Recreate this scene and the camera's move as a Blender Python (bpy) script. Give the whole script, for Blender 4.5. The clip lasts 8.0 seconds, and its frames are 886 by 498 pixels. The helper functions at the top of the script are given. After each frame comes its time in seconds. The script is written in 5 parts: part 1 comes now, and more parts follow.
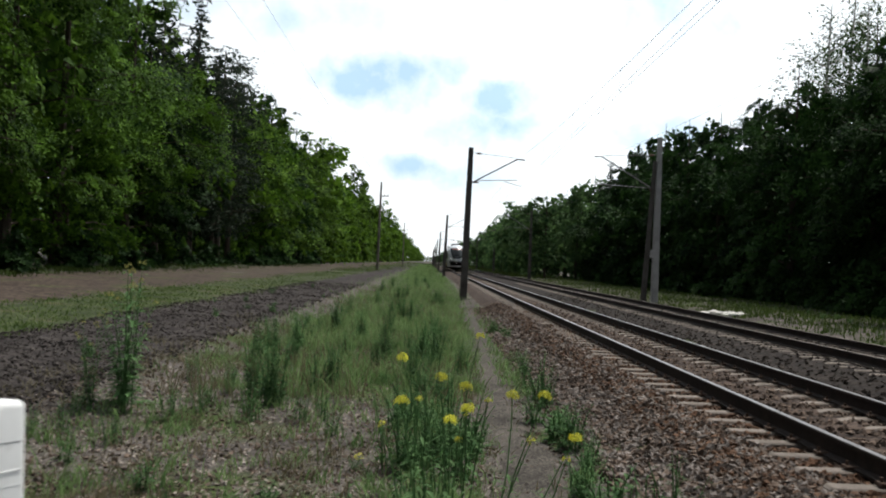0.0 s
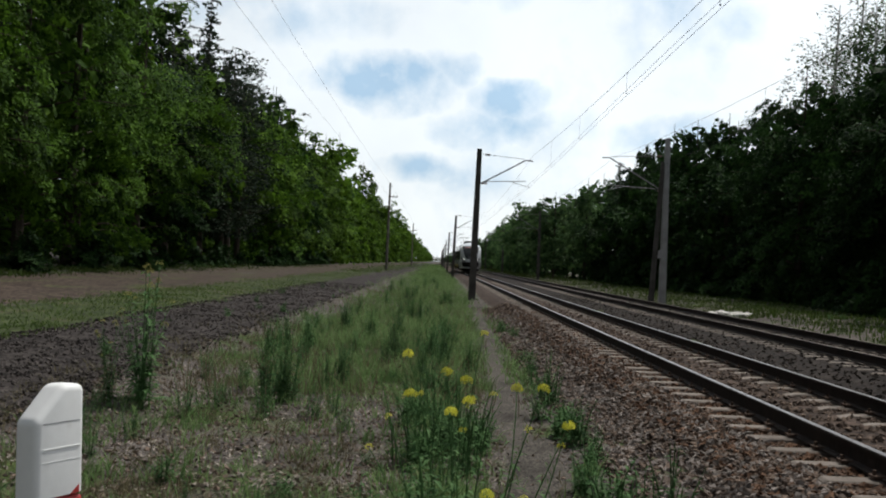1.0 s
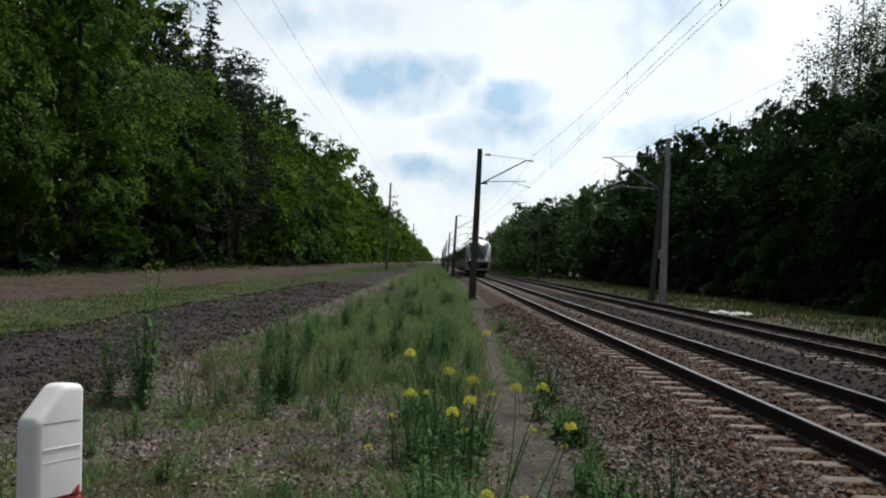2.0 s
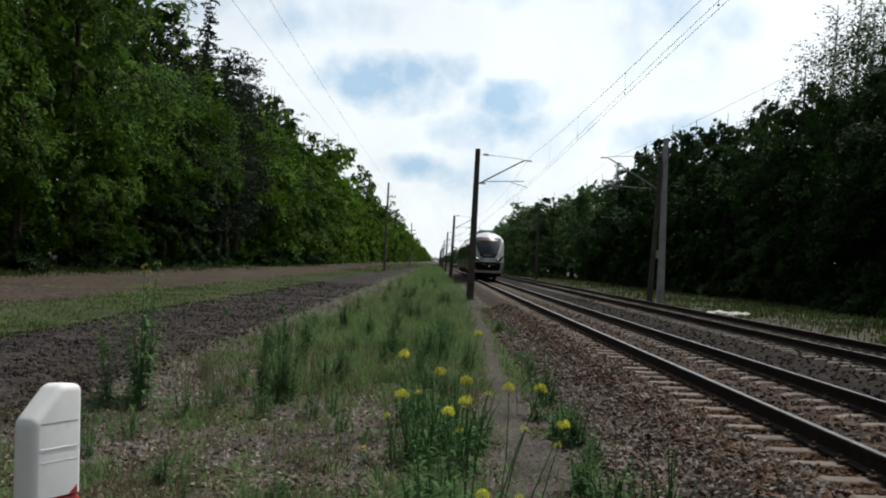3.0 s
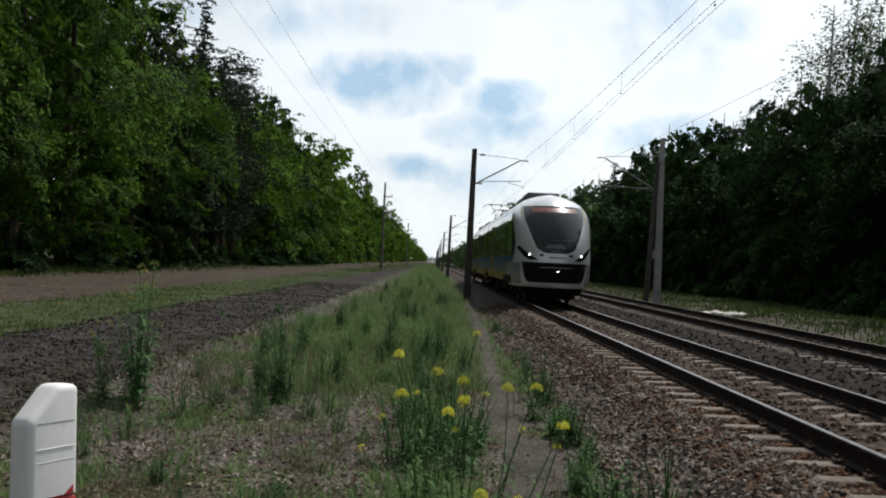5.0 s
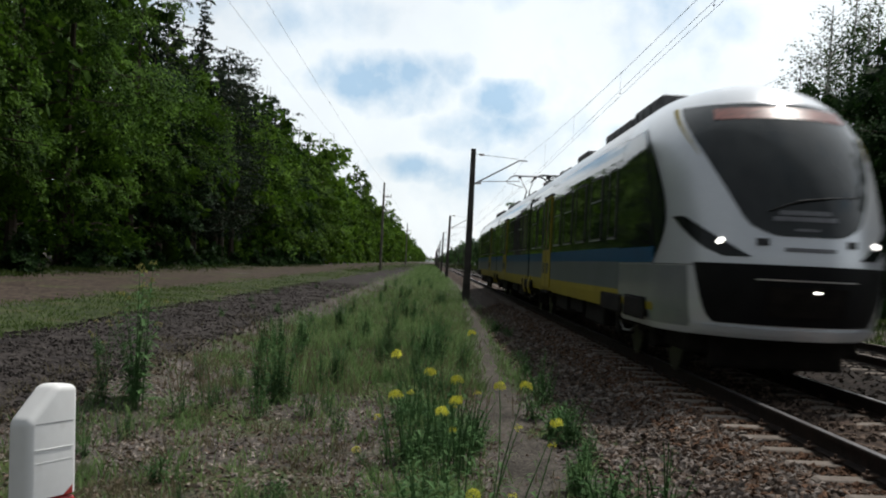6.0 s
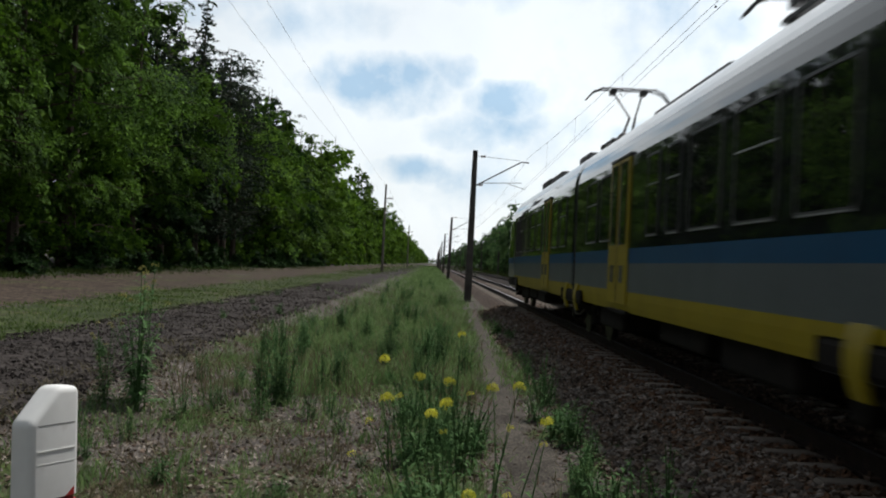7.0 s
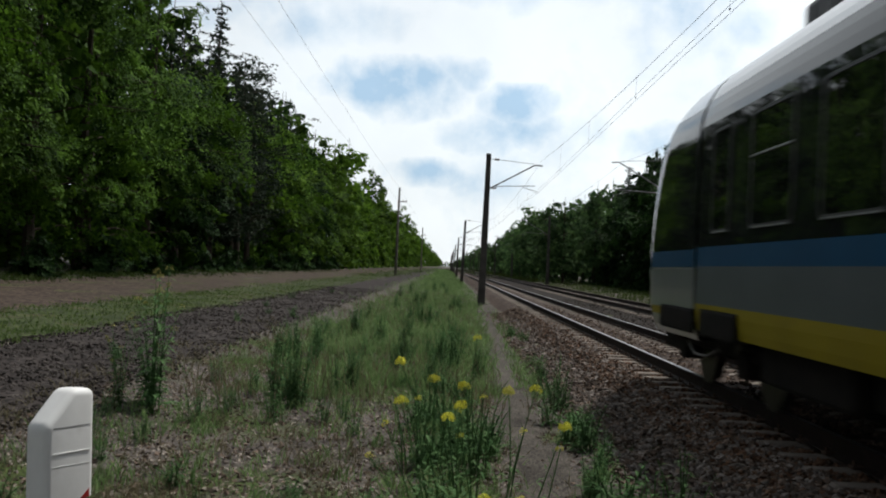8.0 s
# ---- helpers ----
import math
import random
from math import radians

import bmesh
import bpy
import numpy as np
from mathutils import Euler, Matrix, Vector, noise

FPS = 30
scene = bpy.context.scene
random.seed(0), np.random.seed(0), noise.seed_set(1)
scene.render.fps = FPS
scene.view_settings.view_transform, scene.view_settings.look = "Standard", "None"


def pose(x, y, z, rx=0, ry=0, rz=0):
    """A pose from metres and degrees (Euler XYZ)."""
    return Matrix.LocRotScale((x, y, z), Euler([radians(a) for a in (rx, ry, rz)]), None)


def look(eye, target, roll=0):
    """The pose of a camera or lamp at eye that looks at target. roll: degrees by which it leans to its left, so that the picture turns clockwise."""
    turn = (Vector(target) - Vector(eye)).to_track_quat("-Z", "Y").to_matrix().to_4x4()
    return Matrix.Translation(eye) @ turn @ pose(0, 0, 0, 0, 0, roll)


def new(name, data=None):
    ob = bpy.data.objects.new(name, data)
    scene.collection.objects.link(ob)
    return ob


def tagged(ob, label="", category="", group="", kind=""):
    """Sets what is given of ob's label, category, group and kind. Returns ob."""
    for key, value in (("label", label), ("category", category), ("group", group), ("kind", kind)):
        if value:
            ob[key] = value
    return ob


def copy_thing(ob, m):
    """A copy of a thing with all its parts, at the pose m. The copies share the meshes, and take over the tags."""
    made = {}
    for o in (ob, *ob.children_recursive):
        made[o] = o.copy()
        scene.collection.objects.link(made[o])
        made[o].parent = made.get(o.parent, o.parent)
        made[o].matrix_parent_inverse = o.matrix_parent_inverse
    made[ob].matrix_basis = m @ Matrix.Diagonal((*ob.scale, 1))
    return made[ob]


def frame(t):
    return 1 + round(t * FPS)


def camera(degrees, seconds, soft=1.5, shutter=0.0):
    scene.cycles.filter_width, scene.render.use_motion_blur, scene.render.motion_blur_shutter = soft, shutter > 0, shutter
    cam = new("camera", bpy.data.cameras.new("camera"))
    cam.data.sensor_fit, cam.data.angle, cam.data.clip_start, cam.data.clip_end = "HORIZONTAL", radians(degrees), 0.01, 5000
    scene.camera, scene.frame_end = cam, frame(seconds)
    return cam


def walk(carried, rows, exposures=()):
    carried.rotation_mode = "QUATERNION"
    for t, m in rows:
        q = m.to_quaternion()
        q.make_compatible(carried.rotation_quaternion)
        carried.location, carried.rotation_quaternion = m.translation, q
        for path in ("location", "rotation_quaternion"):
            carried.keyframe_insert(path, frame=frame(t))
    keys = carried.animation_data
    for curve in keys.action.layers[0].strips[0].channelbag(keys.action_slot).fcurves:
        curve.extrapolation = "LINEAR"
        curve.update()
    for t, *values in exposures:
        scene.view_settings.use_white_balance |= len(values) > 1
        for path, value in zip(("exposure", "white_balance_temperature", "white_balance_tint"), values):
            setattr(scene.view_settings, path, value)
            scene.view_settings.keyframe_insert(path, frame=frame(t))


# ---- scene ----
# The line runs along +Y; z = 0 is the top of the rails.
LENS = 46.0
cam = camera(LENS, 8.0, soft=2.0, shutter=0.3)
FOCAL = 784 / math.tan(radians(LENS / 2))
EYE = (0.0, 0.0, 1.28)
ROLL = 2.7


def aim(px, py, ahead=0.0):
    """The camera's pose when the line's vanishing point lies px right of and py below the picture's centre."""
    c, s = math.cos(radians(ROLL)), math.sin(radians(ROLL))
    u, v = c * -px + s * -py, s * px - c * py
    eye = Vector(EYE) + Vector((0, ahead, 0))
    return look(eye, eye + Vector((u / FOCAL, 1, -v / FOCAL)), ROLL)


walk(cam, [
    (0.0, aim(-25, 21, 0.3)), (0.1, aim(-20, 21, 0.08)), (0.2, aim(-17, 22, 0.03)), (0.3, aim(-15, 22)),
    (0.5, aim(-14, 22)), (1.0, aim(-9.5, 22)), (1.5, aim(-8, 22)), (3.0, aim(-12.5, 22)), (3.5, aim(-14, 22)),
    (4.0, aim(-15.7, 22)), (4.5, aim(-17, 22)), (6.0, aim(-20, 22)), (6.5, aim(-20, 22)), (7.0, aim(-17, 25)),
    (7.5, aim(-5.5, 26.2)), (8.0, aim(7, 30.5))],
    exposures=[(0.0, 0.55), (0.1, 0.45), (0.3, 0.3), (0.6, 0.2), (8.0, 0.19)])

# ---- sky, sun ----
SUN_EL, SUN_AZ = radians(61), radians(38)       # azimuth from +Y towards +X
sun_lamp = bpy.data.lights.new("sun", "SUN")
sun_lamp.energy, sun_lamp.angle, sun_lamp.color = 3.1, radians(1.5), (1.0, 0.965, 0.91)
sun = new("sun", sun_lamp)
to_sun = Vector((math.sin(SUN_AZ) * math.cos(SUN_EL), math.cos(SUN_AZ) * math.cos(SUN_EL), math.sin(SUN_EL)))
sun.matrix_world = look(to_sun * 50, (0, 0, 0))


def make_sky():
    world = bpy.data.worlds.new("sky")
    world.use_nodes = True
    nt = world.node_tree
    nt.nodes.clear()
    N, L = nt.nodes.new, nt.links.new
    out, mix, add = N("ShaderNodeOutputWorld"), N("ShaderNodeMixShader"), N("ShaderNodeBackground")
    blue = N("ShaderNodeBackground")
    tex = N("ShaderNodeTexSky")
    tex.sky_type, tex.sun_disc, tex.sun_elevation, tex.sun_rotation = "NISHITA", False, SUN_EL, SUN_AZ
    tex.air_density, tex.dust_density = 1.0, 1.5
    L(tex.outputs[0], blue.inputs[0])
    blue.inputs[1].default_value = 0.11
    # a broken layer of white cloud, brightest towards the sun, with grey-blue gaps
    def math_node(op, a, b=None, clamp=False):
        n = N("ShaderNodeMath")
        n.operation, n.use_clamp = op, clamp
        for k, v in enumerate((a, b)):
            if isinstance(v, (int, float)):
                n.inputs[k].default_value = v
            elif v is not None:
                L(v, n.inputs[k])
        return n.outputs[0]
    co, sep = N("ShaderNodeTexCoord"), N("ShaderNodeSeparateXYZ")
    L(co.outputs["Generated"], sep.inputs[0])
    X, Y, Z = sep.outputs
    up = math_node("ADD", math_node("MAXIMUM", Z, 0.0), 0.12)
    flat = N("ShaderNodeCombineXYZ")
    L(math_node("DIVIDE", X, up), flat.inputs[0])
    L(math_node("DIVIDE", Y, up), flat.inputs[1])

    def noise_at(vec, scale, detail, offset=0.0):
        n = N("ShaderNodeTexNoise")
        n.inputs["Scale"].default_value, n.inputs["Detail"].default_value, n.inputs["Roughness"].default_value = scale, detail, 0.55
        add_v = N("ShaderNodeVectorMath")
        add_v.operation = "ADD"
        L(vec, add_v.inputs[0])
        add_v.inputs[1].default_value = (offset, offset, offset)
        L(add_v.outputs[0], n.inputs["Vector"])
        return n.outputs[0]
    wisp = math_node("SUBTRACT", noise_at(co.outputs["Generated"], 9.0, 6), 0.5)
    wisp2 = math_node("SUBTRACT", noise_at(co.outputs["Generated"], 9.0, 6, 7.7), 0.5)
    ahead = math_node("MAXIMUM", Y, 0.05)
    puff = math_node("SUBTRACT", noise_at(co.outputs["Generated"], 26.0, 8, 3.3), 0.5)
    gx = math_node("ADD", math_node("DIVIDE", X, ahead), math_node("MULTIPLY", wisp, 0.13))
    gz = math_node("ADD", math_node("DIVIDE", Z, ahead), math_node("MULTIPLY", wisp2, 0.09))
    gaps = 0.0
    for cx, cz, rx, rz, k in ((-0.052, 0.170, 0.062, 0.026, 1.0), (0.013, 0.190, 0.034, 0.022, 0.7), (0.075, 0.157, 0.046, 0.022, 0.9), (0.058, 0.131, 0.062, 0.018, 0.8),
                              (-0.020, 0.086, 0.048, 0.018, 0.9), (0.235, 0.125, 0.055, 0.022, 0.8), (-0.145, 0.235, 0.09, 0.035, 0.55), (-0.29, 0.245, 0.10, 0.03, 0.6), (0.03, 0.29, 0.16, 0.03, 0.5)):
        ex = math_node("POWER", math_node("ABSOLUTE", math_node("DIVIDE", math_node("SUBTRACT", gx, cx), rx)), 2.0)
        ez = math_node("POWER", math_node("ABSOLUTE", math_node("DIVIDE", math_node("SUBTRACT", gz, cz), rz)), 2.0)
        g = math_node("MULTIPLY", math_node("SUBTRACT", 1.0, math_node("MULTIPLY", math_node("ADD", ex, ez), 0.55), True), k)
        gaps = math_node("MAXIMUM", gaps, g)
    over = math_node("MULTIPLY", math_node("SUBTRACT", noise_at(flat.outputs[0], 1.1, 7), 0.56), 6.0, True)
    high = math_node("MULTIPLY", math_node("SUBTRACT", Z, 0.25), 4.0, True)
    veil = math_node("MULTIPLY", math_node("SUBTRACT", noise_at(co.outputs["Generated"], 5.0, 8, 1.7), 0.50), 3.2, True)
    gaps = math_node("MAXIMUM", gaps, math_node("MULTIPLY", veil, 0.75))
    gaps = math_node("MAXIMUM", gaps, math_node("MULTIPLY", over, high))
    gap = math_node("MULTIPLY", gaps, math_node("ADD", math_node("MULTIPLY", puff, 3.0), 0.95))
    gap = math_node("MULTIPLY", math_node("SUBTRACT", gap, 0.14), 1.1, True)
    tone = N("ShaderNodeMix")
    tone.data_type = "RGBA"
    tone.inputs["A"].default_value, tone.inputs["B"].default_value = (0.91, 0.968, 1.0, 1), (0.42, 0.60, 0.78, 1)
    L(gap, tone.inputs["Factor"])
    L(tone.outputs["Result"], add.inputs[0])
    dot = N("ShaderNodeVectorMath")
    dot.operation = "DOT_PRODUCT"
    L(co.outputs["Generated"], dot.inputs[0])
    dot.inputs[1].default_value = (math.sin(SUN_AZ), math.cos(SUN_AZ), 0.0)
    facing = math_node("POWER", math_node("MAXIMUM", dot.outputs["Value"], 0.0), 0.5)
    glow = math_node("ADD", math_node("MULTIPLY", facing, 0.77), 0.25)
    glow = math_node("ADD", glow, math_node("MULTIPLY", wisp, 0.25))
    L(glow, add.inputs[1])
    mix.inputs[0].default_value = 0.9
    L(blue.outputs[0], mix.inputs[1])
    L(add.outputs[0], mix.inputs[2])
    L(mix.outputs[0], out.inputs[0])
    scene.world = world


make_sky()


# ---- materials ----
def mat(name, a, b, scale=8.0, rough=0.8, metal=0.0, bump=0.0, fine=60.0, island=0.0, obj=0.0, stain=None, coat=0.0, spec=None, cell=0.0):
    """Two-tone surface with a coarse and a fine noise, relief, random tone per island or per object, and stains."""
    m = bpy.data.materials.new(name)
    m.use_nodes = True
    nt = m.node_tree
    N, L = nt.nodes.new, nt.links.new
    p = nt.nodes["Principled BSDF"]
    co = N("ShaderNodeTexCoord")
    n1, n2 = N("ShaderNodeTexNoise"), N("ShaderNodeTexNoise")
    n1.inputs["Scale"].default_value, n1.inputs["Detail"].default_value = scale, 5
    n2.inputs["Scale"].default_value, n2.inputs["Detail"].default_value = fine, 4
    for n in (n1, n2):
        L(co.outputs["Object"], n.inputs["Vector"])
    av = N("ShaderNodeMath")
    av.operation = "MULTIPLY_ADD"
    L(n2.outputs[0], av.inputs[0])
    av.inputs[1].default_value = 0.45
    half = N("ShaderNodeMath")
    half.operation = "MULTIPLY_ADD"
    L(n1.outputs[0], half.inputs[0])
    half.inputs[1].default_value, half.inputs[2].default_value = 0.75, -0.1
    L(half.outputs[0], av.inputs[2])
    ramp = N("ShaderNodeMapRange")
    ramp.inputs["From Min"].default_value, ramp.inputs["From Max"].default_value = 0.32, 0.68
    L(av.outputs[0], ramp.inputs["Value"])
    mix = N("ShaderNodeMix")
    mix.data_type = "RGBA"
    L(ramp.outputs[0], mix.inputs["Factor"])
    mix.inputs["A"].default_value, mix.inputs["B"].default_value = (*a, 1), (*b, 1)
    col = mix.outputs["Result"]
    if stain:
        n3 = N("ShaderNodeTexNoise")
        n3.inputs["Scale"].default_value, n3.inputs["Detail"].default_value = stain[1], 6
        L(co.outputs["Object"], n3.inputs["Vector"])
        r3 = N("ShaderNodeMapRange")
        r3.inputs["From Min"].default_value, r3.inputs["From Max"].default_value = stain[2], stain[2] + 0.12
        L(n3.outputs[0], r3.inputs["Value"])
        m3 = N("ShaderNodeMix")
        m3.data_type = "RGBA"
        L(r3.outputs[0], m3.inputs["Factor"])
        L(col, m3.inputs["A"])
        m3.inputs["B"].default_value = (*stain[0], 1)
        col = m3.outputs["Result"]
    if island or obj:
        src = N("ShaderNodeNewGeometry").outputs["Random Per Island"] if island else N("ShaderNodeObjectInfo").outputs["Random"]
        amount = island or obj
        v = N("ShaderNodeMapRange")
        v.inputs["To Min"].default_value, v.inputs["To Max"].default_value = 1 - amount, 1 + amount
        L(src, v.inputs["Value"])
        hsv = N("ShaderNodeHueSaturation")
        L(v.outputs[0], hsv.inputs["Value"])
        L(col, hsv.inputs["Color"])
        col = hsv.outputs[0]
    if cell:
        vo = N("ShaderNodeTexVoronoi")
        vo.inputs["Scale"].default_value = cell
        L(co.outputs["Object"], vo.inputs["Vector"])
        bw = N("ShaderNodeRGBToBW")
        L(vo.outputs["Color"], bw.inputs[0])
        cv = N("ShaderNodeMapRange")
        cv.inputs["To Min"].default_value, cv.inputs["To Max"].default_value = 0.35, 1.7
        cv.inputs["From Min"].default_value, cv.inputs["From Max"].default_value = 0.2, 0.8
        L(bw.outputs[0], cv.inputs["Value"])
        ch = N("ShaderNodeHueSaturation")
        L(cv.outputs[0], ch.inputs["Value"])
        L(col, ch.inputs["Color"])
        col = ch.outputs[0]
    L(col, p.inputs["Base Color"])
    if spec is None:
        spec = 0.08 if rough > 0.7 else 0.5
    p.inputs["Roughness"].default_value, p.inputs["Metallic"].default_value = rough, metal
    p.inputs["Specular IOR Level"].default_value, p.inputs["Coat Weight"].default_value = spec, coat
    if bump:
        bn = N("ShaderNodeBump")
        bn.inputs["Strength"].default_value, bn.inputs["Distance"].default_value = bump, 0.02
        L(av.outputs[0], bn.inputs["Height"])
        L(bn.outputs[0], p.inputs["Normal"])
    return m


def leaf_mat(name, a, b, through_light=0.35, rough=0.65, salt=0.55, patch_size=0.6):
    """Leaves: tone varies leaf by leaf, tree by tree and in light and dark patches; some light passes through."""
    m = bpy.data.materials.new(name)
    m.use_nodes = True
    nt = m.node_tree
    N, L = nt.nodes.new, nt.links.new
    p, out = nt.nodes["Principled BSDF"], nt.nodes["Material Output"]
    geo, ob, co = N("ShaderNodeNewGeometry"), N("ShaderNodeObjectInfo"), N("ShaderNodeTexCoord")
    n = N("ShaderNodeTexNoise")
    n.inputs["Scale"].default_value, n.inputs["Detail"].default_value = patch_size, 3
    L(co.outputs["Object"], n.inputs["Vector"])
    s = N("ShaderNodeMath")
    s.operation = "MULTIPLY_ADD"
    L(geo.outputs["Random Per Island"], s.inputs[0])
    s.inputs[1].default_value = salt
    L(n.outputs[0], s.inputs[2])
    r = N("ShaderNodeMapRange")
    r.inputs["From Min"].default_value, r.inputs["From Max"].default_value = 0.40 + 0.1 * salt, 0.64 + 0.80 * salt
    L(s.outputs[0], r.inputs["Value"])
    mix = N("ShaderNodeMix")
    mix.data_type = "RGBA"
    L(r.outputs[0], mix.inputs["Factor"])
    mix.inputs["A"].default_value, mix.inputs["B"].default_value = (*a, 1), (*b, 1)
    v = N("ShaderNodeMapRange")
    v.inputs["To Min"].default_value, v.inputs["To Max"].default_value = 0.7, 1.3
    L(ob.outputs["Random"], v.inputs["Value"])
    hsv = N("ShaderNodeHueSaturation")
    L(v.outputs[0], hsv.inputs["Value"])
    L(mix.outputs["Result"], hsv.inputs["Color"])
    L(hsv.outputs[0], p.inputs["Base Color"])
    p.inputs["Roughness"].default_value = rough
    p.inputs["Specular IOR Level"].default_value = 0.05
    tr, ms = N("ShaderNodeBsdfTranslucent"), N("ShaderNodeMixShader")
    L(hsv.outputs[0], tr.inputs[0])
    ms.inputs[0].default_value = through_light
    L(p.outputs[0], ms.inputs[1])
    L(tr.outputs[0], ms.inputs[2])
    L(ms.outputs[0], out.inputs[0])
    return m


def glow_mat(name, colour, strength):
    m = bpy.data.materials.new(name)
    m.use_nodes = True
    p = m.node_tree.nodes["Principled BSDF"]
    p.inputs["Base Color"].default_value = (*colour, 1)
    p.inputs["Emission Color"].default_value, p.inputs["Emission Strength"].default_value = (*colour, 1), strength
    return m


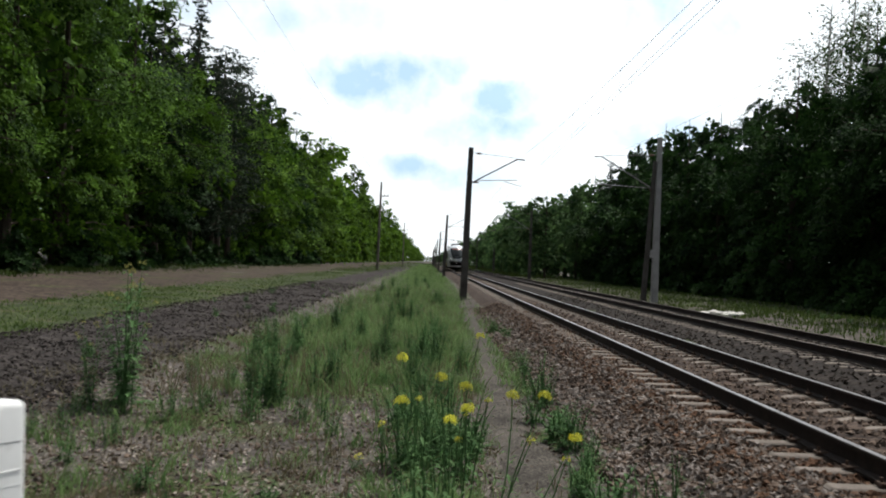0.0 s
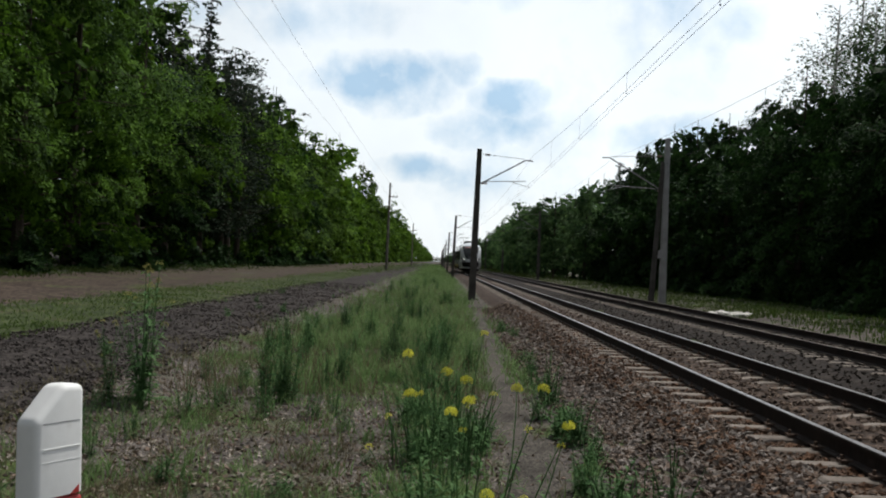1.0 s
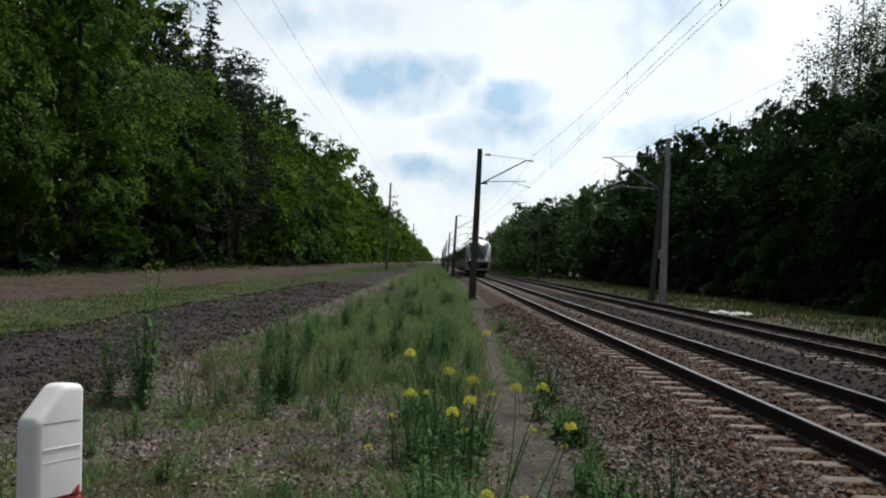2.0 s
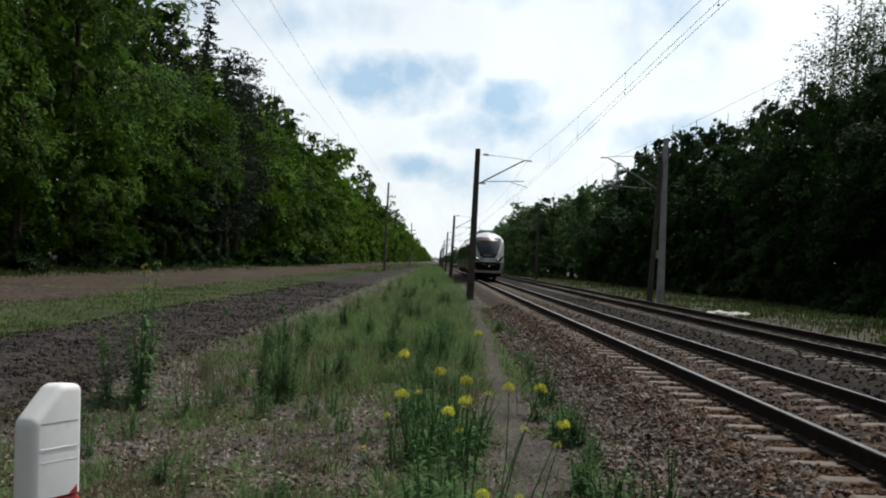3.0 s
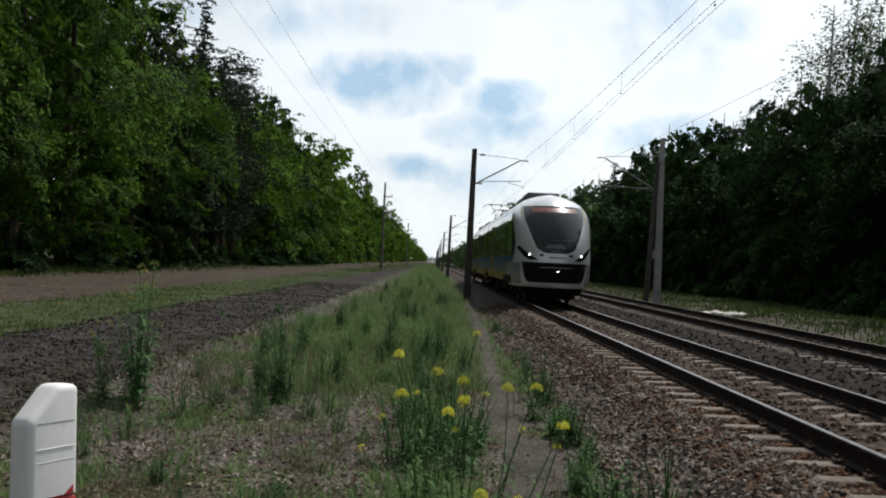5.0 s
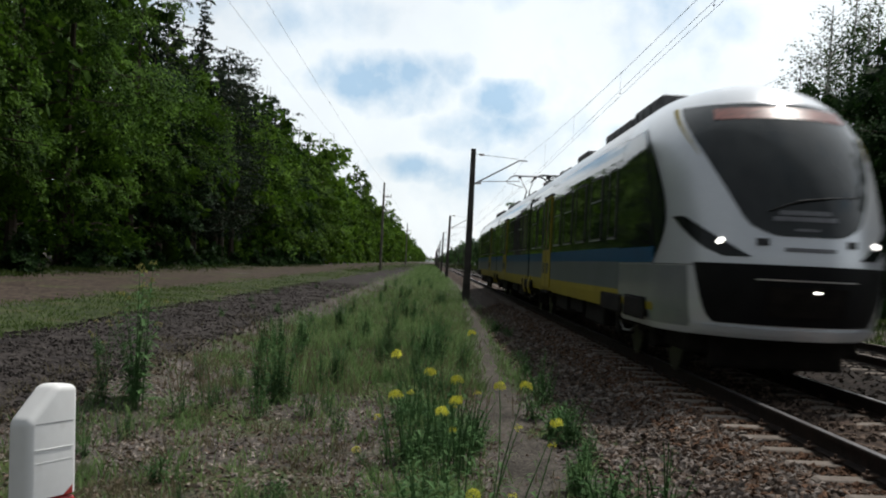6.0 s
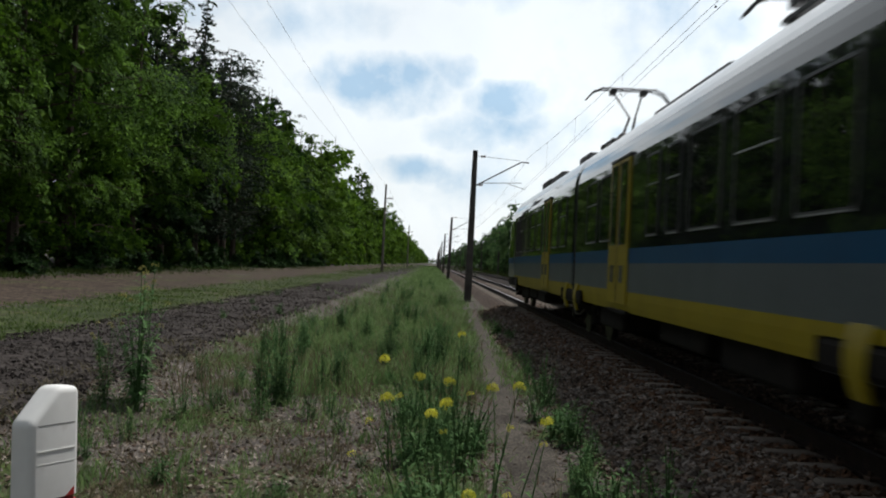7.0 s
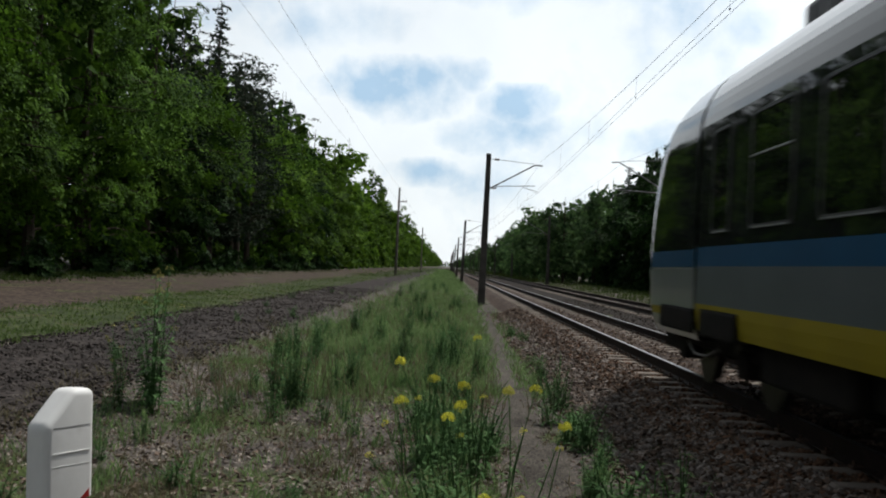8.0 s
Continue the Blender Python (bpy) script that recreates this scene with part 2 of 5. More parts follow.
M = {
    "soil": mat("soil", (0.036, 0.031, 0.028), (0.108, 0.094, 0.084), 0.8, 0.95, bump=1.0, fine=22, cell=38, stain=((0.04, 0.055, 0.018), 0.5, 0.5)),
    "cinder": mat("cinder", (0.018, 0.015, 0.014), (0.046, 0.039, 0.036), 1.5, 0.95, bump=1.0, fine=26, cell=16),
    "dirt": mat("dirt_road", (0.036, 0.027, 0.021), (0.064, 0.048, 0.038), 0.7, 0.95, bump=0.5, fine=12, cell=9, stain=((0.05, 0.065, 0.02), 0.35, 0.56)),
    "turf": mat("short_turf", (0.020, 0.030, 0.011), (0.052, 0.064, 0.026), 0.9, 0.95, bump=0.8, fine=9, cell=14, stain=((0.075, 0.062, 0.04), 0.6, 0.58)),
    "path": mat("trodden_sand", (0.036, 0.032, 0.027), (0.084, 0.074, 0.063), 1.6, 0.95, bump=0.6, fine=30, cell=60),
    "oily": mat("grimy_ballast", (0.012, 0.009, 0.008), (0.030, 0.024, 0.020), 2.0, 0.92, bump=1.0, fine=28, cell=17),
    "oily_stone": mat("grimy_stone", (0.015, 0.012, 0.010), (0.054, 0.044, 0.037), 9, 0.9, bump=0.5, fine=70, island=0.5),
    "rust_stone": mat("rust_stained_stone", (0.050, 0.026, 0.015), (0.135, 0.078, 0.050), 9, 0.9, bump=0.5, fine=70, island=0.5),
    "litter": leaf_mat("dead_leaves", (0.11, 0.085, 0.065), (0.42, 0.37, 0.32), 0.2),
    "strip_grass": leaf_mat("verge_turf", (0.038, 0.068, 0.016), (0.105, 0.145, 0.045), 0.25),
    "screen": mat("windscreen_glass", (0.014, 0.017, 0.018), (0.024, 0.028, 0.029), 2, 0.05, spec=0.4),
    "ballast": mat("ballast", (0.026, 0.018, 0.014), (0.068, 0.049, 0.039), 2.0, 0.92, bump=1.0, fine=28, cell=17),
    "stone": mat("ballast_stone", (0.048, 0.034, 0.026), (0.155, 0.115, 0.090), 9, 0.9, bump=0.5, fine=70, island=0.7),
    "pale_stone": mat("pale_stone", (0.10, 0.085, 0.075), (0.23, 0.20, 0.18), 9, 0.9, bump=0.5, fine=70, island=0.45),
    "loose": mat("loose_ballast_stone", (0.05, 0.038, 0.031), (0.12, 0.095, 0.08), 1.2, 0.9, bump=0.5, fine=5, obj=0.55),
    "cinder_stone": mat("cinder_stone", (0.020, 0.017, 0.016), (0.085, 0.074, 0.068), 9, 0.9, bump=0.5, fine=70, island=0.5),
    "sleeper": mat("sleeper_concrete", (0.11, 0.092, 0.078), (0.22, 0.19, 0.165), 4, 0.9, bump=0.4, fine=45, obj=0.2),
    "rail": mat("rusty_rail", (0.010, 0.007, 0.006), (0.024, 0.016, 0.013), 6, 0.75, bump=0.3, fine=50),
    "rail_top": mat("polished_rail_head", (0.16, 0.155, 0.16), (0.28, 0.275, 0.28), 3, 0.35, 0.9, fine=40),
    "rail_worn": mat("dull_rail_head", (0.07, 0.052, 0.044), (0.13, 0.105, 0.09), 3, 0.6, 0.5, fine=40),
    "clip": mat("rail_clip", (0.04, 0.027, 0.02), (0.09, 0.06, 0.045), 20, 0.8, 0.3),
    "concrete_dark": mat("dark_concrete", (0.05, 0.046, 0.042), (0.105, 0.097, 0.09), 2, 0.92, bump=0.4, fine=30),
    "concrete": mat("pole_concrete", (0.25, 0.245, 0.245), (0.40, 0.395, 0.39), 2, 0.9, bump=0.3, fine=30),
    "steel": mat("galvanised_steel", (0.12, 0.12, 0.125), (0.2, 0.2, 0.21), 8, 0.55, 0.6),
    "wire": mat("tarnished_wire", (0.03, 0.029, 0.028), (0.055, 0.052, 0.05), 8, 0.75, 0.0),
    "insul": mat("insulator", (0.07, 0.035, 0.02), (0.12, 0.06, 0.035), 8, 0.3),
    "wood_pole": mat("weathered_wood", (0.10, 0.088, 0.075), (0.19, 0.17, 0.15), 3, 0.9, bump=0.5, fine=30),
    "bark": mat("bark", (0.03, 0.024, 0.018), (0.08, 0.065, 0.05), 4, 0.95, bump=0.8, fine=18),
    "birch_bark": mat("birch_bark", (0.32, 0.31, 0.29), (0.52, 0.51, 0.48), 3, 0.85, fine=18, stain=((0.03, 0.028, 0.025), 5, 0.57)),
    # tree leaves: near-black to bright patches paint shadowed gaps and lit clumps
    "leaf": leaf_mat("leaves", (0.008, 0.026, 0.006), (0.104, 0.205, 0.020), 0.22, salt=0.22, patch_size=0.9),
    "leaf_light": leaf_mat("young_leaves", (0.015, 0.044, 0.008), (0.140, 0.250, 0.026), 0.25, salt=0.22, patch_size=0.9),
    # shaded copy of the leaves, darkened for the woods' unlit sides
    "leaf_dark": leaf_mat("shaded_leaves", (0.005, 0.015, 0.006), (0.036, 0.082, 0.019), 0.16, salt=0.2, patch_size=0.9),
    # far leaves coloured paler and bluer to carry haze and light
    "far_leaf": leaf_mat("haze_tinted_leaves", (0.022, 0.055, 0.022), (0.120, 0.205, 0.070), 0.38, salt=0.22, patch_size=0.8),
    "needle": leaf_mat("needles", (0.009, 0.018, 0.010), (0.030, 0.043, 0.024), 0.12, salt=0.2),
    "birch": leaf_mat("birch_leaves", (0.022, 0.045, 0.016), (0.075, 0.115, 0.042)),
    "grass": leaf_mat("grass", (0.070, 0.130, 0.042), (0.195, 0.285, 0.112), 0.42),
    "verge": leaf_mat("verge_grass", (0.022, 0.042, 0.010), (0.075, 0.108, 0.026), 0.25),
    "dry": leaf_mat("dry_grass", (0.09, 0.08, 0.045), (0.19, 0.165, 0.10), 0.3),
    "weed": leaf_mat("weed_leaves", (0.042, 0.098, 0.034), (0.118, 0.215, 0.082), 0.4),
    "petal": leaf_mat("yellow_petals", (0.54, 0.52, 0.04), (0.76, 0.75, 0.11), 0.35),
    "seed": leaf_mat("old_flower_heads", (0.20, 0.20, 0.06), (0.36, 0.34, 0.11), 0.3),
    "plastic": mat("white_plastic", (0.68, 0.68, 0.67), (0.76, 0.76, 0.75), 3, 0.62, fine=25, bump=0.06, stain=((0.58, 0.57, 0.54), 9, 0.66)),
    "red": mat("red_film", (0.30, 0.016, 0.016), (0.42, 0.03, 0.025), 6, 0.5),
    "silver": mat("silver_paint", (0.60, 0.62, 0.65), (0.68, 0.70, 0.73), 1.5, 0.28, 0.4, fine=30, coat=0.4),
    "cab_grey": mat("grey_metallic_paint", (0.24, 0.26, 0.28), (0.31, 0.33, 0.35), 1.5, 0.32, 0.5, fine=30, coat=0.3),
    "mask": mat("black_front_plastic", (0.005, 0.005, 0.006), (0.010, 0.010, 0.011), 4, 0.5, spec=0.12),
    "grey": mat("grey_paint", (0.066, 0.080, 0.085), (0.092, 0.108, 0.115), 1.2, 0.45, 0.0, fine=20, coat=0.0, spec=0.3),
    "roof_grey": mat("roof_paint", (0.62, 0.63, 0.65), (0.7, 0.71, 0.73), 1.2, 0.35, 0.1, fine=20, coat=0.3),
    "blue": mat("blue_paint", (0.001, 0.052, 0.125), (0.002, 0.068, 0.155), 1.2, 0.4, fine=20, coat=0.0, spec=0.14),
    "yellow": mat("yellow_paint", (0.23, 0.175, 0.007), (0.31, 0.24, 0.010), 1.2, 0.5, fine=20, coat=0.0, spec=0.25, stain=((0.30, 0.23, 0.03), 1.6, 0.62)),
    "glass": mat("tinted_glass", (0.010, 0.012, 0.012), (0.016, 0.018, 0.018), 2, 0.04, coat=0.0, spec=0.26),
    "pane": mat("window_glass", (0.006, 0.007, 0.007), (0.010, 0.011, 0.011), 2, 0.03, spec=0.8),
    "frame": mat("black_rubber", (0.012, 0.012, 0.012), (0.025, 0.025, 0.025), 8, 0.55),
    "alu": mat("bright_aluminium", (0.55, 0.55, 0.56), (0.7, 0.7, 0.72), 8, 0.3, 0.9),
    "trim": mat("window_rubber", (0.020, 0.021, 0.021), (0.034, 0.035, 0.035), 8, 0.5),
    "trim_light": mat("window_bar", (0.28, 0.29, 0.29), (0.36, 0.37, 0.37), 8, 0.4, 0.5),
    "roof_dark": mat("roof_equipment", (0.05, 0.05, 0.052), (0.10, 0.10, 0.105), 3, 0.6, bump=0.2),
    # grime taken near black, with the shade under the train put in
    "under": mat("underframe_grime_and_shade", (0.006, 0.0055, 0.005), (0.018, 0.015, 0.013), 4, 0.85, bump=0.3, fine=25),
    "wheel": mat("wheel_steel", (0.030, 0.025, 0.022), (0.075, 0.065, 0.058), 6, 0.5, 0.7),
    "lamp": glow_mat("headlight_glow", (1.0, 0.97, 0.9), 5.0),
    "display": mat("amber_display", (0.09, 0.03, 0.025), (0.26, 0.085, 0.065), 14, 0.4, fine=60),
    "slab": mat("pale_concrete_rubble", (0.5, 0.48, 0.45), (0.66, 0.64, 0.6), 5, 0.9, bump=0.4, fine=30),
}


# ---- building helpers ----
def mesh_of(name, verts, faces, material, smooth=False):
    me = bpy.data.meshes.new(name)
    me.from_pydata([tuple(v) for v in verts], [], faces)
    for m in material if isinstance(material, (list, tuple)) else [material]:
        me.materials.append(m)
    if smooth:
        me.polygons.foreach_set("use_smooth", [True] * len(me.polygons))
    me.update()
    return me


def part(name, bm, material, parent=None, label="", smooth=False):
    """Links a bmesh as one mesh object, under a thing or a part if one is given."""
    me = bpy.data.meshes.new(name)
    for e in bm.edges if smooth else ():
        if e.calc_face_angle(0.0) > 0.6:
            e.smooth = False
    bm.to_mesh(me)
    bm.free()
    me.materials.append(material)
    if smooth:
        me.polygons.foreach_set("use_smooth", [True] * len(me.polygons))
    ob = new(name, me)
    ob.parent = parent
    return tagged(ob, label)


def piece(name, me, parent=None, label="", m=None):
    ob = new(name, me)
    ob.parent = parent
    if m is not None:
        ob.matrix_basis = m
    return tagged(ob, label)


def box(bm, lo, hi, bevel=0.0, m=None):
    r = bmesh.ops.create_cube(bm, size=1.0)
    vs = r["verts"]
    for v in vs:
        v.co = Vector([lo[i] + (v.co[i] + 0.5) * (hi[i] - lo[i]) for i in range(3)])
    if bevel:
        es = {e for v in vs for e in v.link_edges}
        r = bmesh.ops.bevel(bm, geom=list(es), offset=bevel, segments=2, affect="EDGES", profile=0.5)
        vs = list({v for f in r["faces"] for v in f.verts})
    if m is not None:
        bmesh.ops.transform(bm, matrix=m, verts=vs)
    return vs


def tube(bm, pts, radii, sides=8):
    """A tube through points, with a radius for each."""
    rings = []
    pts = [Vector(p) for p in pts]
    if not isinstance(radii, (list, tuple)):
        radii = [radii] * len(pts)
    for i, p in enumerate(pts):
        d = (pts[min(i + 1, len(pts) - 1)] - pts[max(i - 1, 0)]).normalized()
        a = d.orthogonal().normalized() if abs(d.z) > 0.9 else Vector((0, 0, 1)).cross(d).normalized()
        b = d.cross(a)
        rings.append([bm.verts.new(p + (a * math.cos(k * math.tau / sides) + b * math.sin(k * math.tau / sides)) * radii[i]) for k in range(sides)])
    for r0, r1 in zip(rings, rings[1:]):
        for k in range(sides):
            bm.faces.new((r0[k], r0[(k + 1) % sides], r1[(k + 1) % sides], r1[k]))
    bm.faces.new(rings[0][::-1])
    bm.faces.new(rings[-1])


def empty(name, x=0.0, y=0.0, z=0.0, rz=0.0):
    ob = new(name)
    ob.matrix_basis = pose(x, y, z, 0, 0, rz)
    return ob


def smooth_step(a, b, x):
    t = min(1, max(0, (x - a) / (b - a)))
    return t * t * (3 - 2 * t)


def height(x, y):
    """The ground's height; the track beds lie on it."""
    z = -0.42
    z += 0.20 * smooth_step(-2.9, -3.8, x)                       # rises to the old track bed
    z += 0.06 * smooth_step(-7, -11, x) + 0.15 * smooth_step(-15, -19, x)
    z -= 0.10 * math.exp(-((x - 0.9) / 0.6) ** 2)                # worn path beside the ballast
    z += 0.05 * smooth_step(1.6, 3.0, x)
    z += 0.10 * smooth_step(10.5, 14, x) 
    near = smooth_step(7.0, 1.5, y) * smooth_step(3.0, 1.0, x)
    z += 0.24 * near                                             # the bank of the crossing
    z += 0.05 * noise.noise(Vector((x * 0.55, y * 0.55, 0))) + 0.03 * noise.noise(Vector((x * 1.9, y * 1.9, 4)))
    if -2.6 < x < 0.6:
        z += 0.05 * noise.noise(Vector((x * 1.1, y * 0.8, 9)))
    return z


# ---- ground ----
def strip(name, xs, ys, fn, material, label, category):
    verts = [(x, y, fn(x, y)) for y in ys for x in xs]
    n = len(xs)
    faces = [(j * n + i, j * n + i + 1, (j + 1) * n + i + 1, (j + 1) * n + i) for j in range(len(ys) - 1) for i in range(n - 1)]
    return tagged(new(name, mesh_of(name, verts, faces, material, True)), label, category, kind="structure")


def steps(*spans):
    out = []
    for a, b, n in spans:
        out += [a + (b - a) * i / n for i in range(n)]
    return out + [spans[-1][1]]


far_y = steps((-60, 0, 12), (0, 20, 80), (20, 60, 60), (60, 200, 40), (200, 1000, 20), (1000, 4000, 4))
strip("ground", steps((-2500, -60, 5), (-60, -20, 20), (-20, -8, 24), (-8, 4, 60), (4, 16, 16), (16, 60, 22), (60, 2500, 5)),
      far_y, height, M["soil"], "uneven sandy ground with thin grass and stones", "ground")
strip("old_trackbed", steps((-6.9, -3.3, 14)), steps((-20, 40, 120), (40, 200, 60), (200, 900, 14)),
      lambda x, y: height(x, y) + 0.03 - 0.10 * smooth_step(-6.3, -6.9, x) - 0.12 * smooth_step(-3.8, -3.3, x) + 0.04 * noise.noise(Vector((x * 3, y * 3, 1))),
      M["cinder"], "dark cinder bed of a lifted track", "trackbed")
strip("dirt_road", steps((-17.4, -9.5, 14)), steps((-40, 60, 60), (60, 300, 40), (300, 900, 8)),
      lambda x, y: height(x, y) + 0.035 - 0.06 * smooth_step(-10.2, -9.5, x + 0.3 * noise.noise(Vector((0, y * 0.2, 3)))) - 0.06 * smooth_step(-16.8, -17.4, x),
      M["dirt"], "pale brown dirt road along the forest edge", "road")

strip("grass_verge", steps((-9.9, -6.7, 10)), steps((-20, 60, 80), (60, 300, 40), (300, 900, 8)),
      lambda x, y: height(x, y) + 0.025 - 0.08 * smooth_step(-9.3, -9.9, x) + 0.03 * noise.noise(Vector((x * 2, y * 2, 6))),
      M["turf"], "short patchy green turf between dirt road and trackbed", "verge")


def path_x(y):
    """The middle of the trodden path beside the ballast."""
    return 0.86 + 0.024 * max(0.0, y - 9)


strip("footpath", steps((-0.5, 0.5, 10)), steps((-2, 50, 130)),
      lambda x, y: height(path_x(y) + x, y) + 0.022 - 0.10 * smooth_step(0.22, 0.5, abs(x) + 0.24 * noise.noise(Vector((x * 2, y * 1.4, 5)))),
      M["path"], "narrow trodden sandy path beside the ballast", "path")
for v in bpy.data.objects["footpath"].data.vertices:
    v.co.x += path_x(v.co.y)

# ---- track ----
TRACK = (4.15, 8.45)
GAUGE = 1.507
SLEEPER = 0.624


def bed_height(x, y):
    z = -0.213
    lo, hi = TRACK[0] - 1.55, TRACK[1] + 1.55
    z -= 0.52 * max(0, (lo - x)) / 1.15 + 0.42 * max(0, x - hi) / 1.1
    mid = (TRACK[0] + TRACK[1]) / 2
    z -= 0.15 * math.exp(-((x - mid) / 0.6) ** 2)
    return z + 0.03 * noise.noise(Vector((x * 2.5, y * 2.5, 2)))


bed_y = steps((-30, 0, 30), (0, 40, 130), (40, 200, 60), (200, 900, 14))
strip("ballast_bed", steps((1.35, 2.9, 16), (2.9, 5.75, 16)), bed_y, bed_height, M["ballast"], "brown crushed-stone ballast under the track", "ballast")
strip("grimy_ballast_bed", steps((5.75, 9.7, 18), (9.7, 11.2, 6)), bed_y, bed_height, M["oily"], "dark grimy ballast under the second track", "ballast")


def rail_mesh(x, top):
    prof = [(-0.075, -0.172), (0.075, -0.172), (0.075, -0.16), (0.012, -0.14), (0.01, -0.045), (0.036, -0.035), (0.036, -0.008), (0.028, 0.0),
            (-0.028, 0.0), (-0.036, -0.008), (-0.036, -0.035), (-0.01, -0.045), (-0.012, -0.14), (-0.075, -0.16)]
    ys = steps((-40, 60, 10), (60, 900, 12))
    verts = [(px, y, pz) for y in ys for px, pz in prof]
    n = len(prof)
    faces, mats = [], []
    for j in range(len(ys) - 1):
        for i in range(n):
            k = (i + 1) % n
            faces.append((j * n + i, j * n + k, (j + 1) * n + k, (j + 1) * n + i))
            mats.append(1 if i == 7 else 0)
    me = mesh_of("rail", verts, faces, [M["rail"], top])
    me.polygons.foreach_set("material_index", mats)
    return me


def sleeper_mesh():
    bm = bmesh.new()
    secs = [(-1.25, 0.0), (-1.22, 0.0), (-0.85, 0.004), (-0.45, -0.004), (-0.25, -0.045), (0.25, -0.045), (0.45, -0.004), (0.85, 0.004), (1.22, 0.0), (1.25, 0.0)]
    rings = []
    for i, (x, dz) in enumerate(secs):
        e = 0.02 if i in (0, len(secs) - 1) else 0
        w = 0.10 - e
        rings.append([bm.verts.new(p) for p in ((x, -0.14, -0.2), (x, -w, -0.012 + dz - e), (x, -w + 0.015, dz - e), (x, w - 0.015, dz - e), (x, w, -0.012 + dz - e), (x, 0.14, -0.2))])
    for a, b in zip(rings, rings[1:]):
        for k in range(5):
            bm.faces.new((a[k], a[k + 1], b[k + 1], b[k]))
    bm.faces.new(rings[0])
    bm.faces.new(rings[-1][::-1])
    bmesh.ops.recalc_face_normals(bm, faces=bm.faces)
    me = bpy.data.meshes.new("sleeper")
    bm.to_mesh(me)
    bm.free()
    me.materials.append(M["sleeper"])
    return me


def clip_mesh():
    bm = bmesh.new()
    for s in (-1, 1):
        box(bm, (s * 0.075 - 0.05, -0.06, 0.0), (s * 0.075 + 0.05, 0.06, 0.03), 0.006)
        tube(bm, [(s * 0.1, 0, 0.0), (s * 0.1, 0, 0.065)], 0.014, 6)
    me = bpy.data.meshes.new("clip")
    bm.to_mesh(me)
    bm.free()
    me.materials.append(M["clip"])
    return me


def build_tracks():
    sm, cm = sleeper_mesh(), clip_mesh()
    for k, cx in enumerate(TRACK):
        tr = tagged(empty("railway_track", cx, 0, 0), ("railway track with bright worn rails on concrete sleepers", "railway track with dull rusty rails and half-buried sleepers")[k], "railway track", kind="structure")
        me = rail_mesh(0, M["rail_top"] if k == 0 else M["rail_worn"])
        for s in (-1, 1):
            piece("rail", me, tr, m=pose(s * GAUGE / 2, 0, 0))
        rng = random.Random(k)
        for i in range(-6, 140):
            y = 0.22 + i * SLEEPER
            sl = piece("sleeper", sm, tr, m=pose(rng.uniform(-0.02, 0.02), y, -0.185 - (0.02 if k else 0.0), rng.uniform(-0.6, 0.6), 0, rng.uniform(-0.5, 0.5)))
            if 3 < y < 40 and k == 0:
                for s in (-1, 1):
                    piece("clip", cm, sl, m=pose(s * GAUGE / 2, 0, 0.012))


build_tracks()


# ---- woods ----
def leaves(centres, normals_up, size, rng, flat=0.5, aspect=0.55):
    """Pointed leaf sprays at the centres: verts and faces."""
    n = len(centres)
    a = rng.normal(size=(n, 3))
    a[:, 2] = a[:, 2] * flat - 0.25
    a /= np.linalg.norm(a, axis=1)[:, None]
    b = np.cross(a, rng.normal(size=(n, 3)) * np.array([0.6, 0.6, 0.6]) + np.array([0, 0, normals_up]))
    b /= np.linalg.norm(b, axis=1)[:, None] + 1e-9
    s = size * rng.uniform(0.55, 1.35, (n, 1))
    v = np.empty((n, 4, 3))
    v[:, 0], v[:, 1], v[:, 2], v[:, 3] = centres - a * s * 0.5, centres + b * s * aspect * 0.5, centres + a * s * 0.6 - np.array([0, 0, 0.12]) * s, centres - b * s * aspect * 0.5
    f = np.arange(n * 4).reshape(n, 4)
    return v.reshape(-1, 3), f.tolist()


